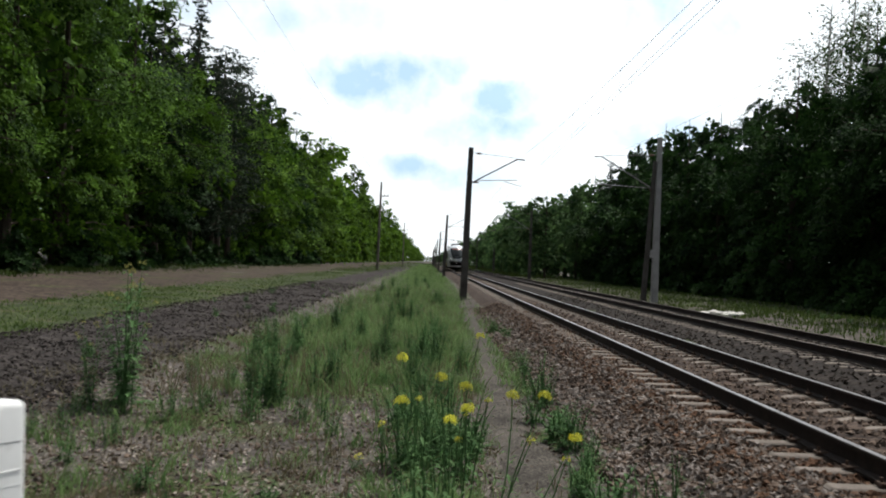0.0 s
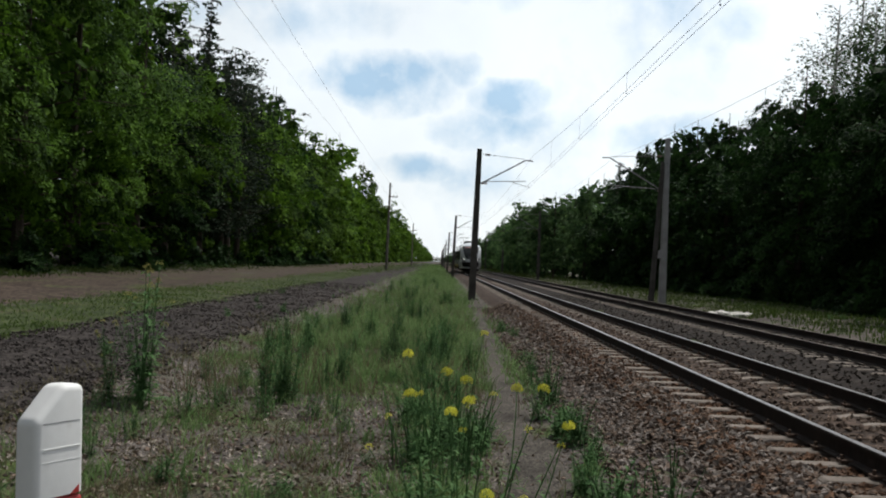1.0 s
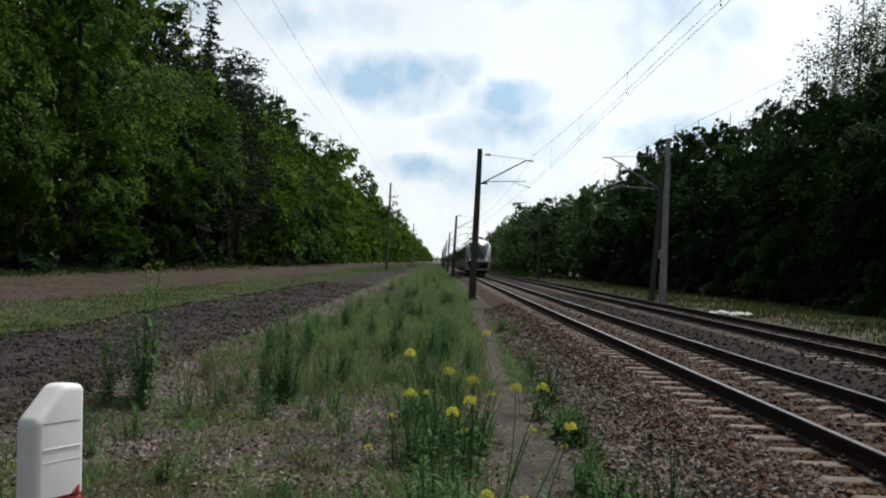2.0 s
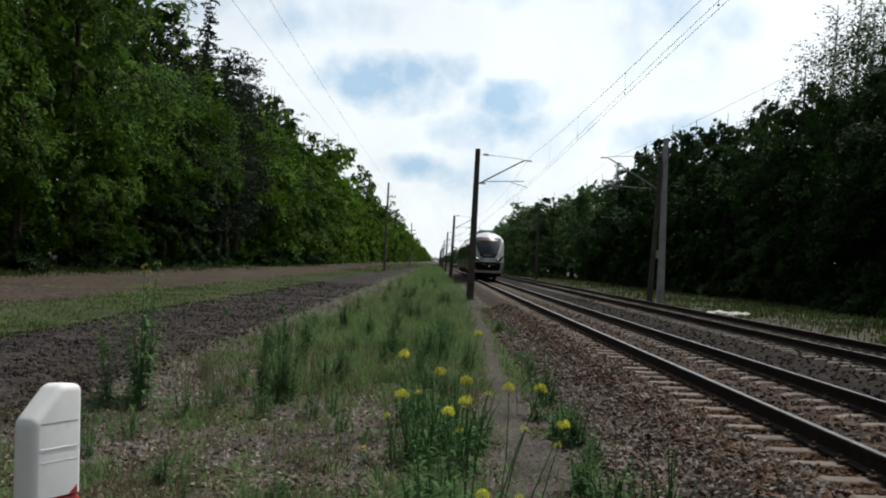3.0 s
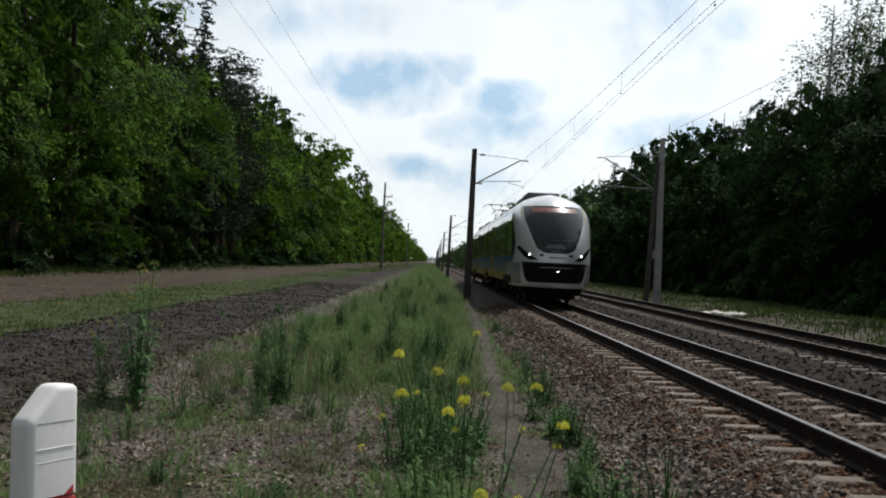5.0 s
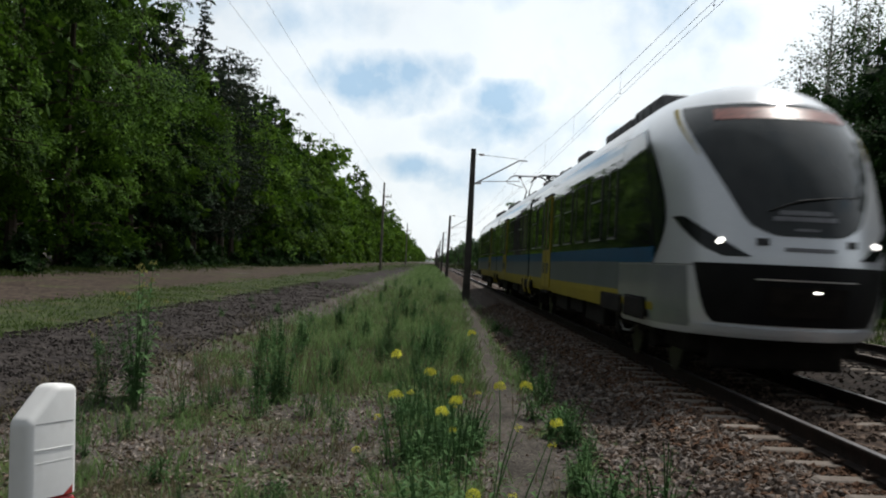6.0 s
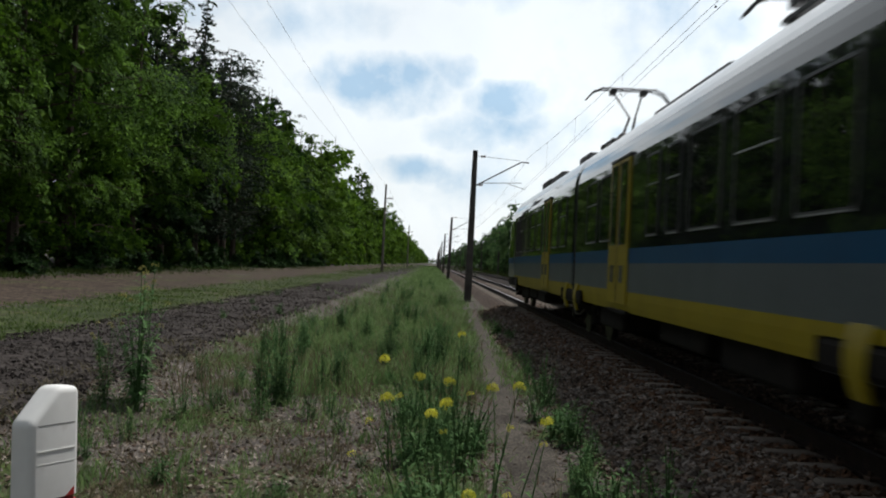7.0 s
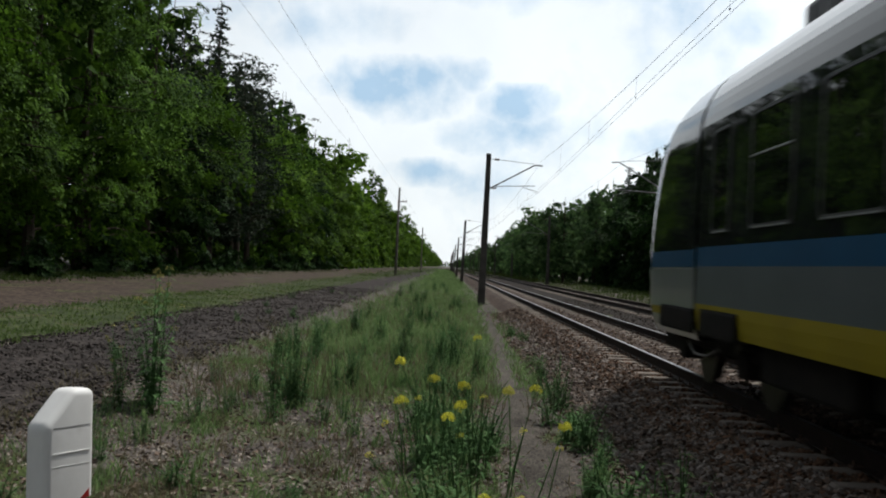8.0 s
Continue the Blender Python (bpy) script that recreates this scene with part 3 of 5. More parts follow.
def sprays(limbs, weights, count, size, rng):
    """Broad leaves in drooping fans along each limb, every fan a shelf that hangs outwards, with dark gaps between."""
    at, nr = [], []
    for (base, mid, tip, reach), w in zip(limbs, weights):
        base, tip = np.array(base), np.array(tip)
        out = (tip - base) * np.array([1.0, 1.0, 0.0])
        out /= np.linalg.norm(out) + 1e-6
        fans = max(2, int(round(2 + 0.55 * reach)))
        per = max(4, int(count * w / fans))
        for q in range(fans):
            u = 0.5 + 0.56 * (q + rng.uniform(0.1, 0.9)) / fans
            az = rng.normal() * 0.75
            o = np.array([out[0] * math.cos(az) - out[1] * math.sin(az), out[0] * math.sin(az) + out[1] * math.cos(az), 0.0])
            along = o + np.array([0, 0, rng.uniform(-0.75, 0.05)])
            along /= np.linalg.norm(along)
            side = np.cross(along, (0, 0, 1.0))
            side /= np.linalg.norm(side)
            up = np.cross(side, along)
            ln = (0.40 * reach + 0.25) * rng.uniform(0.6, 1.3)
            c = base + (tip - base) * u + rng.normal(size=3) * np.array([1, 1, 0.55]) * 0.11 * reach
            k = rng.uniform(-0.5, 0.5, per)
            x = rng.normal(size=per) * 0.30 * (0.75 - k)
            bow = -0.45 * (k + 0.5) ** 2 - 0.5 * x * x
            at.append(c + ln * (along * k[:, None] + side * x[:, None] + up * (bow + rng.normal(size=per) * 0.07)[:, None]))
            nr.append(up * 0.75 + o * rng.uniform(0.35, 1.2) + rng.normal(size=(per, 3)) * 0.28)
    at, n = np.concatenate(at), np.concatenate(nr)
    m = len(at)
    n /= np.linalg.norm(n, axis=1)[:, None]
    a = np.cross(n, rng.normal(size=(m, 3)))
    a /= np.linalg.norm(a, axis=1)[:, None] + 1e-9
    b = np.cross(n, a)
    s = size * rng.uniform(0.55, 1.35, (m, 1))
    v = np.stack([at - a * s * 0.5, at + b * s * 0.32 + n * s * 0.06, at + a * s * 0.6 - n * s * 0.12, at - b * s * 0.32 + n * s * 0.06], 1)
    return v.reshape(-1, 3), np.arange(m * 4).reshape(m, 4).tolist()


def pads_of_needles(limbs, weights, count, size, kind, rng):
    """Needles, or small hanging leaves, in flat pads along each limb, with gaps between them."""
    pts = []
    for (base, mid, tip, reach), w in zip(limbs, weights):
        m = max(6, int(count * w))
        base, tip = np.array(base), np.array(tip)
        spread = reach * {"spruce": 0.13, "pine": 0.17, "birch": 0.16}[kind] + 0.12
        pads = max(2, int({"spruce": 7, "pine": 5, "birch": 6}[kind] * (0.5 + 0.5 * min(1, reach / 3))))
        for q in range(pads):
            u = 0.35 + 0.68 * (q + rng.uniform(0.1, 0.9)) / pads
            c = base + (tip - base) * u + rng.normal(size=3) * spread * np.array([1.0, 1.0, 0.45])
            k = max(3, m // pads)
            off = rng.normal(size=(k, 3)) * spread * rng.uniform(0.5, 0.95) * np.array([1.0, 1.0, 0.2])
            off[:, 2] -= np.hypot(off[:, 0], off[:, 1]) * {"birch": 1.1, "spruce": 0.45, "pine": 0.2}[kind]
            if kind == "birch":
                off[:, 2] -= np.abs(rng.normal(size=k)) * 0.6
            pts.append(c + off)
    return leaves(np.concatenate(pts), 0.5, size, rng, 0.45, 0.6 if kind == "birch" else 0.35)


def tree_proto(name, kind, h, width, count, size, seed, leaf, bark, low=0.12, label="", category="tree"):
    """A tree: tapered trunk with limbs, and a crown of leaf sprays along the limbs."""
    rng = np.random.default_rng(seed)
    t = new(name)
    bm = bmesh.new()
    lean = rng.normal(size=2) * 0.012 * h
    r0 = 0.012 * h + 0.05
    trunk = [(lean[0] * k * k, lean[1] * k * k, h * k * 0.97 - 0.3 * (k == 0)) for k in (0, 0.05, 0.25, 0.5, 0.75, 1)]
    tube(bm, trunk, [r0 * 1.35, r0, r0 * 0.8, r0 * 0.55, r0 * 0.3, 0.02], 7)
    cs, wt = [], []
    limbs = int({"broad": 40, "bush": 30, "spruce": 90, "pine": 64, "birch": 46}[kind])
    for i in range(limbs):
        k = low + (1 - low) * (i + rng.uniform(0, 1)) / limbs
        az = rng.uniform(0, math.tau)
        base = Vector((lean[0] * k * k, lean[1] * k * k, h * k * (0.9 if kind in ("broad", "bush") else 0.97)))
        if kind == "broad":
            reach = width * (0.26 + 0.74 * math.sin(min(1, k * 0.93 + 0.07) * math.pi) ** 0.9) * rng.uniform(0.58, 1.14)
            rise = 0.28 * reach * (k - 0.25)
        elif kind == "bush":
            reach = width * math.sqrt(max(0.08, 1 - k * k)) * rng.uniform(0.6, 1.1)
            rise = 0.3 * reach * k
        elif kind == "spruce":
            reach = width * (1.03 - k) ** 0.85 * rng.uniform(0.75, 1.1)
            rise = -0.22 * reach
        elif kind == "pine":
            reach = width * (0.45 + 0.55 * math.sin(min(1, k) * math.pi)) * rng.uniform(0.5, 1.1)
            rise = 0.15 * reach
        else:
            reach = width * (0.3 + 0.7 * math.sin(min(1, k + 0.05) * math.pi) ** 0.7) * rng.uniform(0.6, 1.15)
            rise = 0.35 * reach
        tip = base + Vector((math.cos(az) * reach, math.sin(az) * reach, rise))
        mid = base.lerp(tip, 0.5) + Vector((0, 0, 0.06 * reach))
        if reach > 0.6:
            lr = max(0.02, r0 * 0.28 * (1 - k * 0.7))
            tube(bm, [base - Vector((0, 0, 0.2)), mid, tip], [lr, lr * 0.6, 0.01], 4)
        cs.append((base, mid, tip, reach))
        wt.append(max(0.3, reach) ** 1.4)
    part("trunk", bm, bark, t)
    wt = np.array(wt) / sum(wt)
    if kind in ("broad", "bush"):
        v, f = sprays(cs, wt, count, size, rng)
    else:
        v, f = pads_of_needles(cs, wt, count, size, kind, rng)
    n_inner = [max(2, int(260 * w)) for w in wt]
    inner = np.concatenate([np.array(b) + np.array(e - b) * rng.uniform(0.05, 0.5, n)[:, None] + rng.normal(size=(n, 3)) * 0.3 for (b, m, e, r), n in zip(cs, n_inner)])
    if kind != "birch":
        v2, f2 = leaves(inner, 0.3, 0.45 if kind in ("spruce", "pine") else 0.7, rng, 1.0, 0.8)
        f = f + [[i + len(v) for i in q] for q in f2]
        v = np.concatenate([v, v2])
    piece("crown", mesh_of("crown", v, f, leaf), t)
    return tagged(t, label, category)


def plant(proto, x, y, rz, s, dz=0.0, group="", label=""):
    ob = copy_thing(proto, pose(x, y, height(x, y) + dz - 0.05, 0, 0, rz))
    ob.scale = (s, s, s * random.Random(x * 7.3 + y).uniform(0.92, 1.1))
    return tagged(ob, label, group=group)


def build_woods():
    L, D, Y = M["leaf"], M["leaf_dark"], M["leaf_light"]
    broad = "tall broadleaf tree in full green leaf at the forest edge"
    P = {
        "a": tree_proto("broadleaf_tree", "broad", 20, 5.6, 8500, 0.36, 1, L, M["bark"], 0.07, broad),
        "b": tree_proto("broadleaf_tree", "broad", 20, 5.0, 8500, 0.36, 2, D, M["bark"], 0.10, "tall broadleaf tree with leaves coloured dark for shade"),
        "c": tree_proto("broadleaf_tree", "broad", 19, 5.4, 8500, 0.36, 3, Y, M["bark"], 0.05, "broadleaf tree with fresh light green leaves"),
        "d": tree_proto("broadleaf_tree", "broad", 14, 4.6, 6500, 0.35, 4, D, M["bark"], 0.05, "dense broadleaf tree beside the line, its green darkened for shade"),
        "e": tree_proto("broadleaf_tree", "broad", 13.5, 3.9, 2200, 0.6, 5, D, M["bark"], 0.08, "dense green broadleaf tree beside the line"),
        "s": tree_proto("spruce_tree", "spruce", 22, 2.9, 4500, 0.46, 6, M["needle"], M["bark"], 0.12, "tall dark spruce tree with a pointed top"),
        "p": tree_proto("pine_tree", "pine", 21, 4.2, 6500, 0.36, 7, M["needle"], M["bark"], 0.16, "tall dark pine tree with grey-green needles"),
        "w": tree_proto("birch_tree", "birch", 16, 3.0, 8000, 0.15, 8, M["birch"], M["birch_bark"], 0.25, "airy birch tree with a white trunk"),
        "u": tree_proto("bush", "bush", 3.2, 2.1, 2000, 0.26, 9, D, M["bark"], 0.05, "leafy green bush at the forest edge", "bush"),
        "f": tree_proto("broadleaf_tree", "broad", 20, 5.4, 2600, 0.68, 10, Y, M["bark"], 0.05, "distant broadleaf tree in the forest edge"),
        "g": tree_proto("broadleaf_tree", "broad", 14, 4.4, 2600, 0.5, 11, M["far_leaf"], M["bark"], 0.05, "distant tree beside the line, leaves tinted pale for haze"),
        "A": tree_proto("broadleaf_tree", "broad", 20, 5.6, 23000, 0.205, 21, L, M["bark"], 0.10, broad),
        "B": tree_proto("broadleaf_tree", "broad", 20, 5.2, 23000, 0.205, 22, D, M["bark"], 0.10, "tall broadleaf tree with leaves coloured dark for shade"),
        "E": tree_proto("broadleaf_tree", "broad", 14, 4.6, 16000, 0.21, 24, D, M["bark"], 0.08, "dense broadleaf tree beside the line, its green darkened for shade"),
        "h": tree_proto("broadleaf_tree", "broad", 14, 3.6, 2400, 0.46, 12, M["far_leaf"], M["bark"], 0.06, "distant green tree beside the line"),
    }
    rng = random.Random(5)
    left, right = "trees of the wood beyond the dirt road", "trees of the wood beside the second track"
    # front rows beyond the dirt road
    y = 30.0
    while y < 175:
        kind = rng.choice("aabcc")
        kind = rng.choice("AAB") if y < 74 else kind
        plant(P["p" if 84 < y < 112 else kind], -20.8 + rng.uniform(-2.2, 0.7), y, rng.uniform(0, 360), rng.uniform(0.9, 1.13) * (1.05 if 80 < y < 150 else 1.0), group=left)
        y += rng.uniform(4.3, 6.8)
    y = 26.0
    while y < 170:
        plant(P[rng.choice("fffpsf")], -26 + rng.uniform(-1.5, 1.5), y, rng.uniform(0, 360), rng.uniform(1.0, 1.14), group=left)
        y += rng.uniform(5.0, 7.0)
    plant(P["s"], -21.6, 94, 30, 1.22, group=left)
    y = 20.0
    while y < 170:
        plant(P["u"], -18.2 + rng.uniform(-0.8, 0.7), y, rng.uniform(0, 360), rng.uniform(0.4, 0.8), group="bushes of the forest edge")
        y += rng.uniform(5, 10)
    y = 175.0
    while y < 3000:
        plant(P["f"], -19.8 + rng.uniform(-1.4, 1.2), y, rng.uniform(0, 360), rng.uniform(0.95, 1.25), group=left)
        y += rng.uniform(6, 9) * (1 + (y - 175) / 110)
    # beside the second track
    y = 18.0
    while y < 130:
        plant(P["E" if 30 < y < 72 else "d"], 22.8 + rng.uniform(-1.6, 1.6), y, rng.uniform(0, 360), rng.uniform(0.94, 1.12), group=right)
        y += rng.uniform(3.8, 5.4)
    y = 20.0
    while y < 130:
        plant(P[rng.choice("eee")], 28 + rng.uniform(-1.5, 1.5), y, rng.uniform(0, 360), rng.uniform(0.95, 1.12), group=right)
        y += rng.uniform(5, 7)
    y = 16.0
    while y < 130:
        plant(P["u"], 20.6 + rng.uniform(-0.8, 1.2), y, rng.uniform(0, 360), rng.uniform(0.55, 0.95), group="bushes of the forest edge")
        y += rng.uniform(2.2, 4.0)
    for x, yy, s in ((24.5, 66, 1.32), (26.0, 63, 1.25), (27.0, 69, 1.3)):
        plant(P["w"], x, yy, rng.uniform(0, 360), s, group=right)
    plant(P["s"], 21, 124, 0, 0.72, group=right)
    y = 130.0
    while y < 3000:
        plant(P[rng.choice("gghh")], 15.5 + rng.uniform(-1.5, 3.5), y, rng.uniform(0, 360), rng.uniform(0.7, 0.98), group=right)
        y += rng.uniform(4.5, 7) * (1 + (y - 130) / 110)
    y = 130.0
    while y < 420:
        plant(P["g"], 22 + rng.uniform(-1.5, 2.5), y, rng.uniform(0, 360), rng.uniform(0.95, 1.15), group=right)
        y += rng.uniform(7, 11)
    for k in range(27):      # deeper in the woods on both sides
        plant(P["f"], -32 + rng.uniform(-1.5, 1.5), 24 + 6.2 * k, rng.uniform(0, 360), rng.uniform(0.85, 1.0), group=left)
        plant(P["e"], 34 + rng.uniform(-1.5, 1.5), 16 + 5 * k, rng.uniform(0, 360), rng.uniform(0.85, 1.0), group=right)
    for k in range(16):      # where the line fades into the woods
        plant(P["f"], -34 + 4.6 * k + rng.uniform(-1, 1), 3080 + rng.uniform(-20, 20), rng.uniform(0, 360), rng.uniform(0.7, 1.0), group="far woods")
    for ob in P.values():
        for o in (*ob.children_recursive, ob):
            bpy.data.objects.remove(o)


build_woods()


# ---- line-side poles and overhead line ----
def catenary_pole(x, y, side, top, dark=True, twin=False, tilt=0.0, reach=2.5, arm=(4.9, 6.25)):
    """A concrete mast with a bracket towards the track; side: +1 when the track lies towards +X."""
    p = tagged(empty("catenary_pole", x, y, height(x, y) - 0.02), "dark concrete overhead-line mast with a steel bracket" if dark else "twin-legged pale concrete overhead-line mast with a bracket", "mast", group="overhead-line masts")
    z0 = height(x, y)
    H = top - z0
    m1 = M["concrete_dark"] if dark else M["concrete"]
    bm = bmesh.new()
    w0, w1 = 0.17, 0.11
    rings = [[bm.verts.new((sx * w, sy * w, z)) for sx, sy in ((-1, -0.8), (-0.8, -1), (0.8, -1), (1, -0.8), (1, 0.8), (0.8, 1), (-0.8, 1), (-1, 0.8))] for w, z in ((w0, -0.3), (w0, 0.4), (w1, H))]
    for a, b in zip(rings, rings[1:]):
        for k in range(8):
            bm.faces.new((a[k], a[(k + 1) % 8], b[(k + 1) % 8], b[k]))
    bm.faces.new(rings[-1])
    part("shaft", bm, m1, p)
    bm = bmesh.new()
    box(bm, (-0.32, -0.32, -0.4), (0.32, 0.32, 0.10), 0.03)
    part("footing", bm, M["concrete_dark"], p)
    s = side
    if twin:
        # the back leg takes the darker concrete colour
        bm = bmesh.new()
        tube(bm, [(-s * -0.62, -0.25, -0.3), (-s * -0.20, -0.05, H * 0.86)], [0.15, 0.1], 6)
        part("back_leg", bm, M["concrete_dark"], p, "dark concrete leg")
        bm = bmesh.new()
        box(bm, (s * 0.2 - 0.14, -0.2, 2.35), (s * 0.2 + 0.14, -0.16, 2.75), 0.01)
        part("sign_plate", bm, M["concrete"], p, "small pale plate")
    # bracket: stay, inclined tube, registration arm
    zt, zb, zc = arm[1] - z0 - 0.05, arm[0] - z0 - 0.1, arm[0] - z0 - 0.05
    bm = bmesh.new()
    tube(bm, [(0, 0, zb + 0.1), (s * (reach - 0.35), 0, zt - 0.05), (s * reach, 0, zt - 0.07)], 0.035, 6)
    part("bracket_tube", bm, M["steel"], p)
    bm = bmesh.new()
    tube(bm, [(0, 0, zt + 0.15), (s * (reach - 0.4), 0, zt)], 0.012, 5)
    part("stay", bm, M["steel"], p)
    bm = bmesh.new()
    tube(bm, [(s * 0.25, 0, zb + 0.28), (s * (reach - 0.3), 0, zc + 0.34)], 0.018, 5)
    tube(bm, [(s * (reach - 0.9), 0, zc + 0.26), (s * (reach - 0.1), 0, zc + 0.05)], 0.014, 5)
    part("registration_arm", bm, M["steel"], p)
    for (ax, az) in ((0.22, zb + 0.2), (0.3, zt + 0.12)):
        bm = bmesh.new()
        for i in range(4):
            r = bmesh.ops.create_cone(bm, cap_ends=True, segments=10, radius1=0.065, radius2=0.04, depth=0.05)
            bmesh.ops.transform(bm, matrix=pose(s * (ax + i * 0.06), 0, az, 0, 90 * s, 0), verts=r["verts"])
        part("insulator", bm, M["insul"], p)
    p.matrix_basis = pose(x, y, z0 - 0.02, 0, tilt, 0)
    return p


MASTS = [48 + 64 * k for k in range(8)]
for k, y in enumerate(MASTS):
    catenary_pole(1.64, y, 1, 6.57 if k == 0 else 6.3, True, tilt=0.4 if k == 0 else 1.0)
    catenary_pole(11.15, y + 3.5, -1, 7.9 if k == 0 else 7.4, k > 0, k == 0, tilt=-0.4, reach=3.2, arm=(5.2, 6.95))


def overhead_line(x, y_masts, zm, zc, rise, name_label):
    """Messenger, droppers and a pair of contact wires; rise lifts them at the crossing."""
    p = tagged(empty("overhead_line", x, 0, 0), name_label, "overhead line")
    ys = [y_masts[0] - 64] + list(y_masts)
    contact = lambda y: zc + rise * smooth_step(ys[1] + 4, 12, y)
    hang = lambda a, b, t: zm - 0.57 * 4 * t * (1 - t)
    msg = [(0, a + (b - a) * i / 10, hang(a, b, i / 10)) for a, b in zip(ys, ys[1:]) for i in range(10)] + [(0, ys[-1], zm)]
    bm = bmesh.new()
    tube(bm, msg, 0.005, 5)
    part("messenger_wire", bm, M["wire"], p)
    for dx, dz in ((-0.045, 0.02), (0.045, -0.02)):
        bm = bmesh.new()
        tube(bm, [(dx, y, contact(y) + dz) for y in steps((ys[0], ys[1] + 8, 24), (ys[1] + 8, ys[-1], 3))], 0.004, 5)
        part("contact_wire", bm, M["wire"], p)
    for a, b in list(zip(ys, ys[1:]))[:3]:
        for i in range(1, 8):
            t = i / 8
            y = a + (b - a) * t
            bm = bmesh.new()
            tube(bm, [(0, y, contact(y)), (0, y, hang(a, b, t))], 0.003, 4)
            for z in (contact(y), hang(a, b, t)):
                box(bm, (-0.012, y - 0.02, z - 0.012), (0.012, y + 0.02, z + 0.012))
            part("dropper", bm, M["wire"], p)


overhead_line(TRACK[0] + 0.01, MASTS, 6.36, 5.06, 0.38, "contact wires hung from a messenger wire over the track")
overhead_line(TRACK[1], [y + 3.5 for y in MASTS], 6.8, 5.25, 0.2, "contact wires over the second track")


def timber_pole(x, y, h):
    p = tagged(empty("utility_pole", x, y, height(x, y)), "grey timber utility pole with a small crossarm", "utility pole", group="utility poles")
    bm = bmesh.new()
    tube(bm, [(0, 0, -0.3), (0, 0, h * 0.5), (0.02, 0, h)], [0.2, 0.17, 0.12], 9)
    part("shaft", bm, M["wood_pole"], p)
    bm = bmesh.new()
    box(bm, (-0.2, -0.05, h - 2.0), (1.1, 0.05, h - 1.88), 0.01)
    part("crossarm", bm, M["wood_pole"], p)
    for ax in (0.55, 1.0):
        bm = bmesh.new()
        tube(bm, [(ax, 0, h - 1.88), (ax, 0, h - 1.68)], [0.04, 0.06], 8)
        part("insulator", bm, M["insul"], p)


for y, h in ((143, 12.0), (281, 11.5)):
    timber_pole(-7.0, y, h)

line = tagged(empty("utility_wires", 0, 0, 0), "thin sagging wires strung between the utility poles", "wires")
for x, z in ((-7.0, 11.7), (-8.3, 11.4)):
    bm = bmesh.new()
    tube(bm, [(x, 5 + 138 * (k / 12), z - 1.2 * 4 * (k / 12) * (1 - k / 12) * 0.5) for k in range(13)] + [(x, 281, z - 0.3)], 0.007, 4)
    part("wire", bm, M["wire"], line)

# ---- stones, grass and weeds ----
def stones(name, n, place, size, material, seed, label, category="stones"):
    """Angular stones lying on the ground, as one object. place(rng) gives x, y, z."""
    rng = np.random.default_rng(seed)
    octa = np.array([(1, 0, 0), (0, 1, 0), (-1, 0, 0), (0, -1, 0), (0, 0, 1), (0, 0, -1)], float)
    tri = [(0, 1, 4), (1, 2, 4), (2, 3, 4), (3, 0, 4), (1, 0, 5), (2, 1, 5), (3, 2, 5), (0, 3, 5)]
    verts, faces = [], []
    for i in range(n):
        c = place(rng)
        if c is None:
            continue
        r = size * rng.uniform(0.5, 1.3) * np.array([1.0, rng.uniform(0.6, 1.0), rng.uniform(0.45, 0.8)])
        v = (octa + rng.normal(size=(6, 3)) * 0.28) * r
        a = rng.uniform(0, math.tau)
        t = rng.uniform(-0.6, 0.6)
        rot = np.array(Euler((t, rng.uniform(-0.6, 0.6), a)).to_matrix())
        base = len(verts)
        verts.extend((v @ rot.T + np.array(c)).tolist())
        faces.extend([tuple(base + k for k in f) for f in tri])
    return tagged(new(name, mesh_of(name, verts, faces, material)), label, category, kind="stuff")


def near_y(rng, lo, hi, power=2.0):
    """Distances that crowd towards the near end."""
    return lo * (hi / lo) ** (rng.uniform(0, 1) ** (power / 2))


def on_bed(x0, x1, y0, y1):
    def f(rng):
        x, y = rng.uniform(x0, x1), near_y(rng, y0, y1)
        for c in TRACK:
            if abs(x - c) < 1.3 and abs(((y - 0.22) / SLEEPER + 0.5) % 1 - 0.5) < 0.19:
                return None
            if abs(abs(x - c) - GAUGE / 2) < 0.1:
                return None
        z = bed_height(x, y)
        g = height(x, y)
        return (x, y, max(z, g) + rng.uniform(0.0, 0.02))
    return f


def on_ground(x0, x1, y0, y1, lift=0.0):
    def f(rng):
        x, y = rng.uniform(x0, x1), near_y(rng, y0, y1)
        return (x, y, height(x, y) + lift)
    return f


stones("ballast_stones", 13500, on_bed(1.5, 3.0, 4.5, 40), 0.036, M["stone"], 1, "angular brown ballast stones on the track shoulder")
stones("ballast_stones", 4600, on_bed(1.6, 3.0, 4.5, 14), 0.038, M["pale_stone"], 2, "pale grey ballast stones among the brown ones")
stones("ballast_stones", 5500, on_bed(2.35, 3.4, 5.5, 34), 0.036, M["rust_stone"], 8, "rust-stained ballast stones along the rail")
stones("ballast_stones", 2600, on_bed(1.6, 3.0, 13, 34), 0.04, M["pale_stone"], 9, "pale ballast stones farther along the shoulder")
stones("ballast_stones", 9000, on_bed(2.9, 5.5, 6.0, 45), 0.034, M["stone"], 3, "brown ballast stones between the sleepers")
stones("ballast_stones", 8000, on_bed(5.6, 11.0, 10.0, 60), 0.04, M["oily_stone"], 4, "dark ballast stones between the two tracks")
stones("cinder_lumps", 12000, on_ground(-6.8, -3.5, 7.0, 60, 0.035), 0.03, M["cinder_stone"], 5, "dark cinder lumps on the old trackbed")
stones("pebbles", 8000, on_ground(-4.2, 1.6, 5.0, 22, 0.005), 0.026, M["stone"], 6, "brown pebbles strewn over sandy ground")
